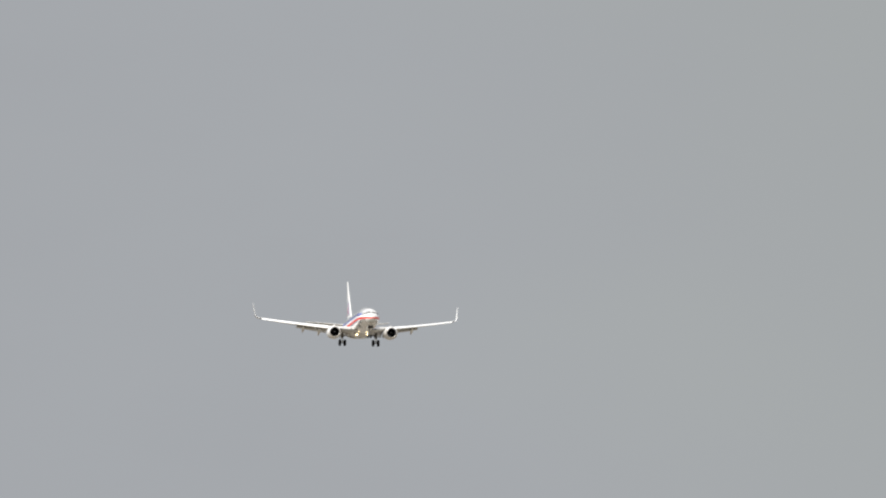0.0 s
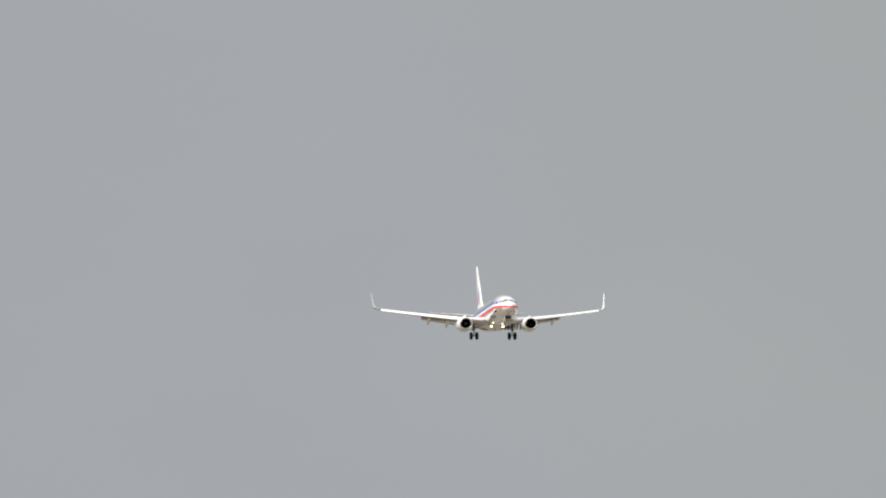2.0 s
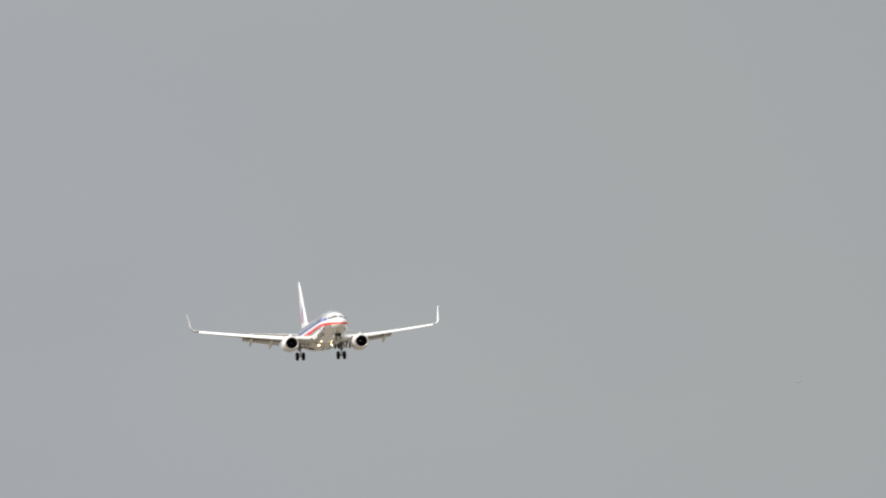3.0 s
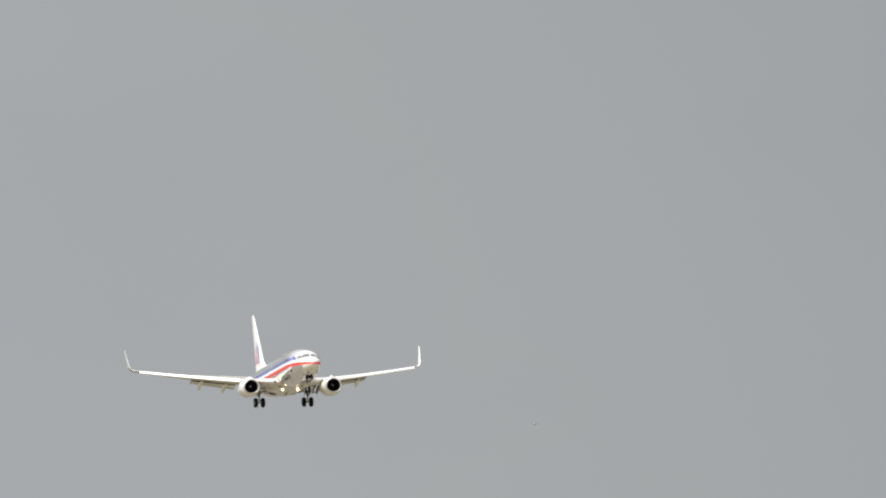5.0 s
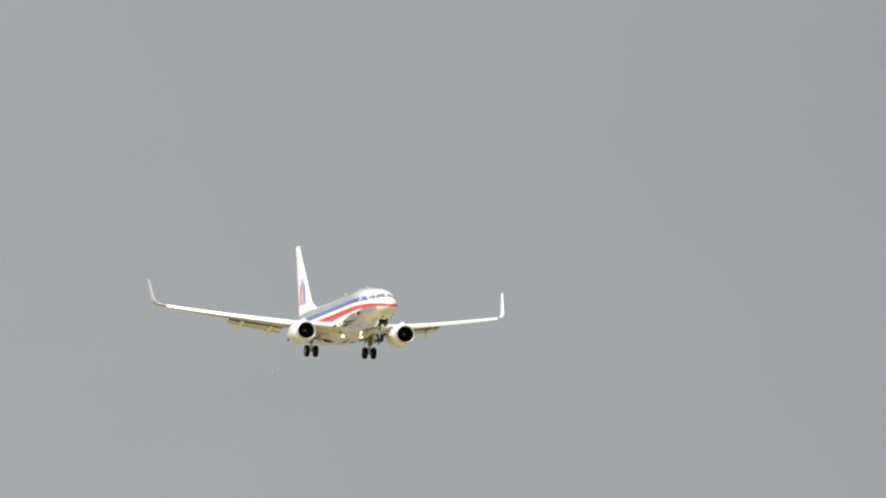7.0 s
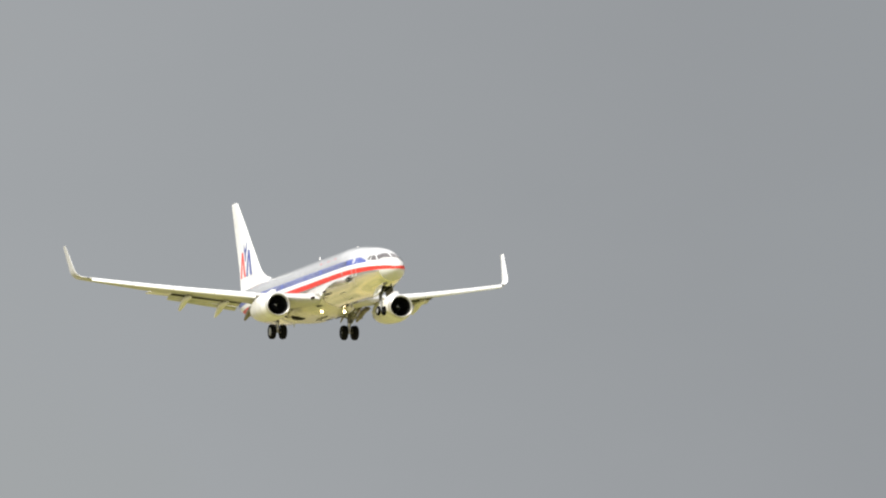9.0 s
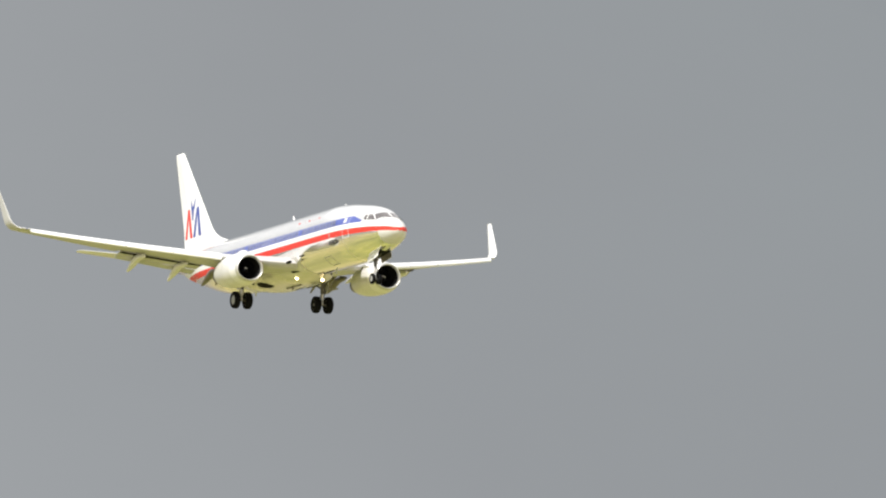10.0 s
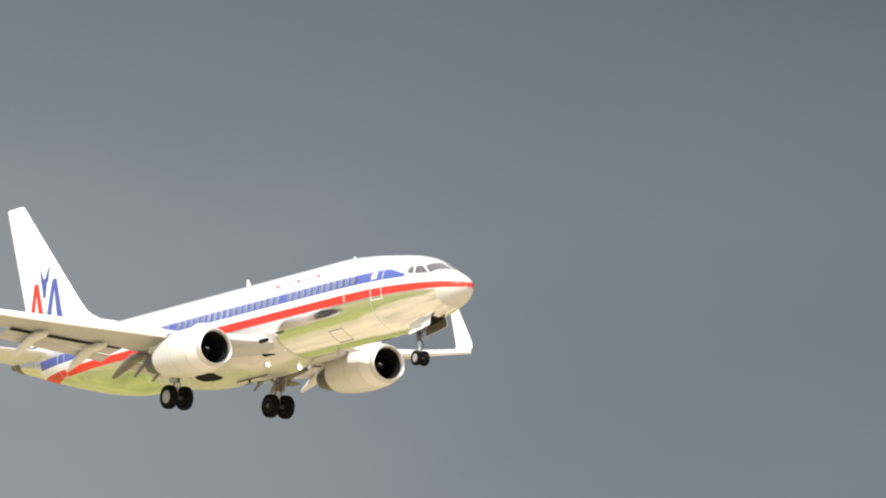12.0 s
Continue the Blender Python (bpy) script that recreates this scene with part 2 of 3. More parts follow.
def curve_at(table, x):
    """Smooth run through a table of (x, value)."""
    xs, ys = [a for a, _ in table], [b for _, b in table]
    i = min(max(int(np.searchsorted(xs, x)) - 1, 0), len(xs) - 2)

    def slope(k):
        if k == 0:
            return (ys[1] - ys[0]) / (xs[1] - xs[0])
        if k == len(xs) - 1:
            return (ys[-1] - ys[-2]) / (xs[-1] - xs[-2])
        a, b = (ys[k] - ys[k - 1]) / (xs[k] - xs[k - 1]), (ys[k + 1] - ys[k]) / (xs[k + 1] - xs[k])
        return 0 if a * b <= 0 else 2 * a * b / (a + b)

    h = xs[i + 1] - xs[i]
    u = min(max((x - xs[i]) / h, 0), 1)
    return ((2 * u**3 - 3 * u * u + 1) * ys[i] + (u**3 - 2 * u * u + u) * h * slope(i)
            + (3 * u * u - 2 * u**3) * ys[i + 1] + (u**3 - u * u) * h * slope(i + 1))


# ---- fuselage form: distance aft of the nose, underside, top, half width ----
SHAPE = [(0, -0.50, -0.50, 0.0), (0.15, -0.80, -0.24, 0.33), (0.5, -1.05, 0.00, 0.62), (1.0, -1.27, 0.23, 0.88), (1.6, -1.45, 0.53, 1.10),
         (2.1, -1.57, 0.80, 1.23), (2.7, -1.68, 1.09, 1.37), (3.3, -1.77, 1.27, 1.49), (4.1, -1.87, 1.44, 1.63), (5.2, -1.95, 1.61, 1.77),
         (6.8, -2.0, 1.83, 1.86), (9.2, -2.005, 2.005, 1.88), (23.5, -2.005, 2.005, 1.88), (26.0, -1.94, 2.005, 1.87), (28.0, -1.71, 2.0, 1.82),
         (30.0, -1.32, 1.98, 1.70), (32.0, -0.84, 1.94, 1.47), (34.0, -0.30, 1.86, 1.17), (36.0, 0.29, 1.72, 0.80), (37.5, 0.73, 1.50, 0.45), (38.02, 0.98, 1.28, 0.18)]
LOW, TOP, WIDE = ([(math.sqrt(r[0]), r[k]) for r in SHAPE] for k in (1, 2, 3))


def body_at(x):
    s = math.sqrt(max(-x - 0.33 * math.exp((x + 0.33) / 2.5), 0))
    return curve_at(LOW, s), curve_at(TOP, s), curve_at(WIDE, s)


def skin(x, z, side, off=0.0):
    """A point on the fuselage's side at that station and height."""
    lo, hi, w = body_at(x)
    c, h = (lo + hi) / 2, max((hi - lo) / 2, 1e-4)
    k = min(max((z - c) / h, -0.999), 0.999)
    y = w * math.sqrt(1 - k * k)
    nor = Vector((0, y / max(w, 1e-3) ** 2, (z - c) / h**2))
    nor = nor.normalized() if nor.length > 0 else Vector((0, 1, 0))
    p = Vector((x, y, c + k * h)) + nor * off
    if x > -1.2:
        p.x += off * (1 + x / 1.2)
    return Vector((p.x, side * p.y, p.z))


def stations(a, b, step):
    n = max(2, int(abs(b - a) / step) + 1)
    return [float(v) for v in np.linspace(a, b, n)]


def band(side, a, b, low, high, off, step=0.4, rows=4, thick=0.0):
    """A strip of paint on the fuselage's side between two heights given by station."""
    rings = []
    xs = stations(a, b, step)
    if a > -3:
        xs = [a - 6 * (k / 40) ** 2 for k in range(40)] + stations(a - 6, b, step)
    for x in xs:
        z0, z1 = low(x), high(x)
        rings.append([skin(x, z0 + (z1 - z0) * i / rows, side, off) for i in range(rows + 1)])
    return loft(rings, closed=False)


def outline(side, a, b, low, high, w, off):
    """A thin frame on the fuselage's side: two uprights and two rails."""
    bm = bmesh.new()
    for x0, x1, z0, z1 in ((a, a - w, low, high), (b + w, b, low, high), (a, b, high - w, high), (a, b, low, low + w)):
        n = max(2, int(max(abs(x1 - x0), abs(z1 - z0)) / 0.15) + 1)
        if abs(x1 - x0) < abs(z1 - z0):
            rings = [[skin(x, z0 + (z1 - z0) * i / n, side, off) for x in (x0, x1)] for i in range(n + 1)]
        else:
            rings = [[skin(x0 + (x1 - x0) * i / n, z, side, off) for z in (z0, z1)] for i in range(n + 1)]
        loft(rings, bm, closed=False)
    return bm


def make_fuselage(plane):
    rings = []
    xs = [-(0.331 + s * s) for s in np.linspace(0.02, math.sqrt(37.69), 130)]
    for x in xs:
        lo, hi, w = body_at(x)
        c, h = (lo + hi) / 2, (hi - lo) / 2
        rings.append([Vector((x, w * math.sin(t), c + h * math.cos(t))) for t in np.linspace(0, 2 * math.pi, 64, endpoint=False)])
    body = part("fuselage", loft(rings), SILVER, plane, "polished bare aluminium fuselage with red, white and blue stripes")
    rings = []
    for k in range(26):
        x = -0.3318 - 1.17 * (k / 25) ** 2
        lo, hi, w = body_at(x)
        c, h = (lo + hi) / 2, (hi - lo) / 2
        rings.append([Vector((x + 0.003, (w + 0.003) * math.sin(t), c + (h + 0.003) * math.cos(t))) for t in np.linspace(0, 2 * math.pi, 64, endpoint=False)])
    part("radome", loft(rings), RADOME, body, "pale painted nose cone")
    rings = []
    for k in range(8):
        x = -0.3312 - 0.0145 * (k / 7) ** 2
        lo, hi, w = body_at(x)
        c, h = (lo + hi) / 2, (hi - lo) / 2
        rings.append([Vector((x + 0.0085, (w + 0.004) * math.sin(t), c + (h + 0.004) * math.cos(t))) for t in np.linspace(0, 2 * math.pi, 32, endpoint=False)])
    part("red_nose_cap", loft(rings), RED, body, "red cheatline closing round the nose")
    # stripes: red lowest, white, then blue along the cabin windows; they sink and close in towards the nose

    def sink(x):
        return -0.40 * math.exp(x / 2.2)

    for side in (1, -1):
        part("red_stripe", band(side, -0.335, -34.8, lambda x: -0.42 + sink(x) * 0.55, lambda x: -0.05 + sink(x) * 0.95, 0.006, 0.22), RED, body, "glossy red cheatline")
        part("white_stripe", band(side, -1.35, -34.4, lambda x: -0.05 + sink(x) * 0.95, lambda x: 0.27 + sink(x) * 0.7, 0.006, 0.3), WHITE, body, "white cheatline")
        part("blue_stripe", band(side, -3.3, -34.0, lambda x: 0.27 + sink(x) * 0.7, lambda x: 0.27 + 0.43 * min(1, (-x - 3.3) / 1.2 + 0.15), 0.006, 0.3), BLUE, body, "dark blue cheatline behind the cabin windows")
        # cabin windows
        bm = bmesh.new()
        x0 = -10.0
        ring = []
        for t in np.linspace(0, 2 * math.pi, 12, endpoint=False):
            ca, sa = math.cos(t), math.sin(t)
            ring.append((0.125 * math.copysign(abs(ca) ** 0.6, ca), 0.165 * math.copysign(abs(sa) ** 0.6, sa)))
        inner = [bm.verts.new(skin(x0 + u, 0.495 + v, side, 0.012) - Vector((x0, 0, 0))) for u, v in ring]
        outer = [bm.verts.new(skin(x0 + 1.16 * u, 0.495 + 1.12 * v, side, 0.008) - Vector((x0, 0, 0))) for u, v in ring]
        bm.faces.new(inner)
        for i in range(12):
            bm.faces.new((inner[i], inner[i - 1], outer[i - 1], outer[i])).material_index = 1
        first = part("cabin_window", bm, PANE, body)
        first.data.materials.append(SILVER)
        first.location.x = -6.6
        for i in range(1, 41):
            if i in (11, 29):
                continue
            w = new("cabin_window", first.data)
            w.parent, w.location.x = body, -6.6 - 0.508 * i
            lo = body_at(w.location.x)[2]
            w.location.y = side * (lo - 1.88)
        # doors and hatches
        part("cabin_door", outline(side, -4.62, -5.38, -0.62, 0.80, 0.035, 0.014), WHITE, body, "cabin door with a pale outline")
        part("cabin_door", outline(side, -31.2, -31.95, -0.40, 1.20, 0.04, 0.014), WHITE, body, "cabin door with a pale outline")
        part("door_emblem", band(side, -5.03, -5.34, lambda q: 0.36, lambda q: 0.66, 0.011, 0.1, 2), WHITE, body, "small white emblem beside the cabin door")
        part("emblem_bar", band(side, -5.12, -5.17, lambda q: 0.42, lambda q: 0.56, 0.015, 0.05, 2), BLUE, body)
        part("emblem_bar", band(side, -5.21, -5.29, lambda q: 0.52, lambda q: 0.60, 0.015, 0.05, 2), BLUE, body)
        part("service_mark", band(side, -7.25, -7.36, lambda q: -0.38, lambda q: -0.10, 0.011, 0.1, 2), SEAM, body, "small pale mark on the red stripe")
        for x in (-16.7, -17.75):
            part("overwing_exit", outline(side, x, x - 0.55, 0.10, 0.98, 0.022, 0.013), WHITE, body)
    part("cargo_door", outline(-1, -8.2, -9.3, -1.88, -1.40, 0.03, 0.008), SEAM, body, "lower cargo door outlined by its seam")
    # cockpit windows: corners as (station, degrees down from the crown), three panes a side
    panes = [[(-1.45, 3.5), (-2.12, 3.5), (-2.42, 40), (-1.95, 52)],
             [(-2.04, 54), (-2.50, 42), (-2.84, 47), (-2.68, 65)],
             [(-2.78, 65.5), (-2.94, 48), (-3.14, 53), (-3.16, 65)]]
    for side in (1, -1):
        for corners in panes:
            for name, mat, grow, off in (("window_frame", WHITE, 0.045, 0.008), ("cockpit_window", GLASS, 0.0, 0.016)):
                mid = [sum(q[k] for q in corners) / 4 for k in (0, 1)]
                big = []
                for q in corners:
                    dx, dt = q[0] - mid[0], q[1] - mid[1]
                    big.append(Vector((q[0] + math.copysign(grow, dx), max(q[1] + math.copysign(grow * 40, dt), 1.5))))
                a, b, c, d = big
                n = 8
                grid = []
                for i in range(n + 1):
                    row = []
                    for j in range(n + 1):
                        u, v = i / n, j / n
                        q = (a * (1 - u) + d * u) * (1 - v) + (b * (1 - u) + c * u) * v
                        lo, hi, w = body_at(q.x)
                        t = radians(q.y)
                        row.append(Vector((q.x + off * 0.5, side * (w + off) * math.sin(t), (lo + hi) / 2 + ((hi - lo) / 2 + off) * math.cos(t))))
                    grid.append(row)
                part(name, loft(grid, closed=False), mat, body, "coated cockpit window pane mirroring the bright sky" if mat is GLASS else "pale cockpit window frame")
    # lap joints of the skin panels
    for x in (-5.45, -13.4, -18.6, -24.6, -29.6, -34.6):
        lo, hi, w = body_at(x)
        rings = [[Vector((x + q, (w + 0.004) * math.sin(t), (lo + hi) / 2 + ((hi - lo) / 2 + 0.004) * math.cos(t))) for t in np.linspace(0, 2 * math.pi, 64, endpoint=False)] for q in (0.009, -0.009)]
        part("skin_joint", loft(rings, caps=False), JOINT, body)
    # aerials on the crown and the belly
    for x, h, c in ((-17.58, 0.40, 0.34), (-9.0, 0.13, 0.35)):
        z = body_at(x)[1] - 0.03
        bm = loft([foil((x + c / 2, 0, z), c, 0.16, Vector((0, 1, 0)), camber=0), foil((x + c / 2 - h * 0.45, 0, z + h), c * 0.55, 0.16, Vector((0, 1, 0)), camber=0)])
        part("aerial", bm, WHITE, body, "white blade aerial")
    for x, h in ((-10.4, 0.3), (-24.0, 0.3)):
        z = body_at(x)[0] + 0.03
        bm = loft([foil((x + 0.18, 0, z), 0.36, 0.16, Vector((0, 1, 0)), camber=0), foil((x + 0.04, 0, z - h), 0.2, 0.16, Vector((0, 1, 0)), camber=0)])
        part("aerial", bm, GREY, body)
    # unreadable red title on the crown, as bars
    for side in (1, -1):
        for x, w, h in ((-9.7, 0.18, 0.10), (-10.3, 0.07, 0.05), (-10.75, 0.06, 0.05), (-11.3, 0.22, 0.10), (-12.1, 0.06, 0.05), (-12.9, 0.28, 0.09)):
            part("title_bar", band(side, x, x - w, lambda q: 1.17, lambda q: 1.17 + h, 0.006, 0.2, 2), RED, body, "short red bar of the faded title")
    # bare metal tail cone and its outlet
    rings = []
    for x in stations(-36.7, -38.0, 0.13):
        lo, hi, w = body_at(x)
        rings.append([Vector((x, (w + 0.008) * math.sin(t), (lo + hi) / 2 + ((hi - lo) / 2 + 0.008) * math.cos(t))) for t in np.linspace(0, 2 * math.pi, 40, endpoint=False)])
    part("tail_cone", loft(rings, caps=False), STAIN_SHADE, body, "dull heat-stained tail cone")
    part("tail_outlet", spin([(-37.95, 0.16), (-38.2, 0.19), (-38.2, 0.14), (-38.0, 0.10)], (0, 0, 1.13), sides=20), STAIN_SHADE, body)
    return body


def fairing_ring(x):
    """Half width and lowest point of the belly fairing at a station."""
    u = (-13.2 - x) / 10.8
    e = min(1, (u / 0.22)) if u < 0.5 else min(1, (1 - u) / 0.28)
    e = e * e * (3 - 2 * e)
    return 1.0 + 1.25 * e, -1.84 - 0.46 * e


def fairing_z(x, y):
    w, low = fairing_ring(x)
    k = min(1, abs(y) / w) ** (1 / 0.75)
    return -0.95 + (low + 0.95) * math.sqrt(max(0, 1 - k * k)) ** 0.55


def fairing_point(x, t, out=0.0):
    """The skirt grows out of the fuselage's round belly; t runs across it from -90 to 90 degrees."""
    u = (-13.2 - x) / 10.8
    e = min(1, u / 0.30) if u < 0.5 else min(1, (1 - u) / 0.28)
    f = e * e * (3 - 2 * e)
    xx = x + (0.3 * math.cos(t) * (1 - e) if u < 0.5 else 0)
    lo, hi, wf = body_at(xx)
    a = t * 0.69
    y = (2.25 + out) * math.copysign(abs(math.sin(t)) ** 0.75, t)
    z = -0.95 - (1.35 + out) * max(0, math.cos(t)) ** 0.55
    g = 1.004 + out / 2
    return Vector((xx, g * wf * math.sin(a) * (1 - f) + y * f, ((lo + hi) / 2 - g * (hi - lo) / 2 * math.cos(a)) * (1 - f) + z * f))


def make_belly_fairing(plane):
    rings = [[fairing_point(x, t) for t in np.linspace(-math.pi / 2, math.pi / 2, 65)] for x in stations(-13.2, -24.0, 0.135)]
    bm = loft(rings, closed=False)
    wells = []
    for f in bm.faces:
        c = f.calc_center_median()
        if c.z < -1.5 and ((c.x + 19.0) / 0.86) ** 2 + ((abs(c.y) - 1.38) / 0.50) ** 2 < 1:
            wells.append(f)
    bmesh.ops.delete(bm, geom=wells, context="FACES")
    fairing = part("belly_fairing", bm, FAIRING, plane, "grey wing-to-body fairing")
    # inlets have no hole: the shade of their mouths is a dark patch
    for s in (1, -1):
        rings = [[fairing_point(-14.05 - 0.55 * v, s * (0.80 + 0.10 * v + q * (0.03 + 0.05 * v)), 0.012) for q in (-1, -0.4, 0.4, 1)] for v in (0, 0.25, 0.5, 0.75, 1)]
        part("air_inlet", loft(rings, closed=False), DARK, fairing, "tapering air inlet, its shaded mouth a dark patch")
    # shallow bowls, near black to paint the shade of the deep wells
    for s in (1, -1):
        rings = []
        for r, d in ((1.0, 0.03), (0.97, 0.22), (0.6, 0.26), (0.1, 0.27)):
            ring = []
            for t in np.linspace(0, 2 * math.pi, 28, endpoint=False):
                x, y = -19.0 + r * 0.96 * math.cos(t), 1.38 + r * 0.59 * math.sin(t)
                ring.append(Vector((x, s * y, fairing_z(x, y) + d)))
            rings.append(ring)
        part("wheel_well", loft(rings), DARK, fairing, "open wheel well, its shade painted near black")
    # seams and drain masts
    for x in (-15.4, -17.3, -21.2):
        rings = [[Vector((x + q, y, fairing_z(x, y) - 0.004)) for q in (-0.012, 0.012)] for y in np.linspace(-2.0, 2.0, 41)]
        part("panel_seam", loft(rings, closed=False), SEAM, fairing)
    part("belly_strake", box(bmesh.new(), (-17.45, 0.0, -2.345), (2.5, 0.05, 0.07)), STAIN_SHADE, fairing, "long thin dark belly strake")
    part("drain_mast", loft([foil((-17.5, 0, -2.33), 0.26, 0.2, Vector((0, 1, 0)), camber=0), foil((-17.6, 0, -2.54), 0.14, 0.2, Vector((0, 1, 0)), camber=0)]), DARK, fairing)
    return fairing


# ---- wing: span station, leading edge, trailing edge; height with dihedral and flex ----
def wing_le(y):
    return -13.3 - (max(y, 1.9) - 1.6) * 0.80 if y < 4.6 else -15.7 - (y - 4.6) * 0.590


def wing_te(y):
    return -21.3 - max(0, y - 5.8) * 0.285 if y > 5.8 else -21.3


def wing_z(y):
    u = max(0, y - 1.88) / 15.3
    return -1.32 + 15.3 * 0.137 * u + 0.45 * u * u


def make_wing(plane, s):
    rings = []
    for y in [0.9, 1.88, 3.0, 4.6, 5.8, 7.5, 9.0, 10.0, 10.55, 10.65, 12.2, 13.8, 15.4, 16.6, 17.0]:
        le, te = wing_le(y), wing_te(y)
        if y < 10.6:
            te += 0.17 * (le - te)
        c = le - te
        tc = 0.15 - 0.05 * min(1, (y - 0.9) / 8)
        if y < 10.6:
            tc /= 0.9
        rings.append(foil((le, s * y, wing_z(y)), c, tc, droop=0.8))
    wing = part("wing", loft(rings), GREY, plane, "grey swept wing with lowered flaps")
    # blended winglet
    rings = []
    for k in range(13):
        u = k / 12
        a = radians(8 + 74 * min(1, u / 0.35))
        if k == 0:
            p = Vector((wing_le(17.0) - 0.12, 17.0, wing_z(17.0)))
        else:
            d = 2.98 / 12
            p = p + Vector((-0.165, math.cos(a) * d * 0.90, math.sin(a) * d * 0.98))
        c = 1.56 - 0.96 * u
        up = Vector((0, -s * math.sin(a), math.cos(a)))
        q = Vector((p.x - 0.15 * u, s * p.y, p.z))
        rings.append(foil(q, c, 0.09, up))
    tip = part("winglet", loft(rings), WHITE, wing, "blended winglet, white within and grey outside")
    tip.data.materials.append(GREY)
    for f in tip.data.polygons:
        f.material_index = 1 if s * f.normal.y > 0.15 else 0
    bm = spin([(0.10, 0.01), (0.07, 0.05), (-0.02, 0.07), (-0.12, 0.05)], (wing_le(16.7) - 0.05, s * 16.7, wing_z(16.7)), sides=12)
    part("position_light", bm, PANE, wing, "small clear wing-tip light cover")
    # slats, drooped ahead of the leading edge; white paint stands for sunlit metal
    for y0, y1 in ((5.7, 8.4), (8.45, 11.1), (11.15, 13.8), (13.85, 16.5)):
        rings = []
        for y in (y0, (y0 + y1) / 2, y1):
            c = 0.15 * (wing_le(y) - wing_te(y)) + 0.28
            rings.append(foil((wing_le(y) + 0.30, s * y, wing_z(y) - 0.22), c, 0.34, droop=-24, camber=0.08))
        part("slat", loft(rings), WHITE, wing, "leading-edge slat, sun on its metal painted white")
    # flaps: two slotted pieces, inboard and outboard of the engine
    for y0, y1 in ((2.1, 4.15), (5.5, 10.5)):
        for shift, drop, chord, droop, nm in ((0.30, 0.01, 0.16, 12, "main_flap"), (-0.88, 0.26, 0.07, 19, "aft_flap")):
            rings = []
            for y in stations(y0, y1, 1.1):
                c = min(wing_le(y) - wing_te(y), 5.6)
                te = wing_te(y) + 0.17 * (wing_le(y) - wing_te(y))
                k = c / 5.0
                rings.append(foil((te + shift * k + 0.1, s * y, wing_z(y) - drop * k - 0.05), chord * c + 0.35, 0.15, droop=droop))
            part(nm, loft(rings), GREY, wing, "lowered slotted flap")
        # thin near-black sheet puts the shade of the flap gap into colour
        rings = []
        for y in stations(y0, y1, 1.1):
            te = wing_te(y) + 0.17 * (wing_le(y) - wing_te(y))
            rings.append(foil((te + 0.33, s * y, wing_z(y) - 0.15), 0.34, 0.09, droop=8))
        part("flap_gap_shade", loft(rings), DARK, wing, "near-black sheet for the shade ahead of the flap")
    # flap track fairings, tails lowered with the flaps
    for y, l in ((4.5, 3.0), (6.7, 3.3), (9.4, 3.0)):
        te, z = wing_te(y), wing_z(y)
        pts, rad = [], []
        for u in np.linspace(0, 1, 11):
            x = te + 1.9 - u * l
            bend = max(0, u - 0.42)
            pts.append((x, s * y, z - 0.33 - 0.62 * bend * l * 0.62))
            rad.append(0.035 + 0.21 * math.sin(math.pi * min(0.96, u * 0.88 + 0.07)) ** 0.8)
        part("flap_fairing", tube(pts, rad, 12), STAIN_SHADE if y < 5 else COWL, wing, "canoe-shaped flap track fairing")
    # added dark bars stand for the shaded clutter under the inboard flaps
    for y in (2.9, 3.9):
        part("flap_shade_bar", tube([(-19.9, s * y, wing_z(y) - 0.25), (-20.7, s * y, wing_z(y) - 0.50), (-21.5, s * y, wing_z(y) - 0.95)], [0.08, 0.11, 0.05], 8), STAIN_SHADE, wing, "dark bar standing for shaded clutter under the flap")
    # landing lamp in the wing root and the lamp under the body
    p = (wing_le(2.05) + 0.46, s * 2.05, wing_z(2.05) + 0.02)
    root = part("root_lamp", spin([(-0.80, 0.09), (0.0, 0.09), (0.0, 0.075), (-0.62, 0.07)], p, sides=16, caps=False), DARK, wing, "landing lamp deep in a short tube")
    part("root_lens", spin([(-0.60, 0.01), (-0.61, 0.07)], p, sides=16), PANE, root, "unlit lamp lens")
    return wing


def make_lamp(plane, s):
    p = (-14.85, s * 0.90, -2.09)
    lamp = part("landing_light", spin([(-0.25, 0.04), (-0.18, 0.10), (0.0, 0.135), (0.03, 0.135), (0.03, 0.115), (-0.02, 0.10)], p, sides=20), LIP, plane, "lowered lamp in a round metal housing")
    part("lens", spin([(-0.02, 0.10), (0.02, 0.095), (0.04, 0.05), (0.045, 0.01)], p, sides=20), LAMP, lamp, "glowing warm lens")
    part("bracket", tube([(-14.97, s * 0.90, -2.08), (-15.27, s * 0.90, -1.8)], 0.05, 8), STEEL, lamp)
    return lamp


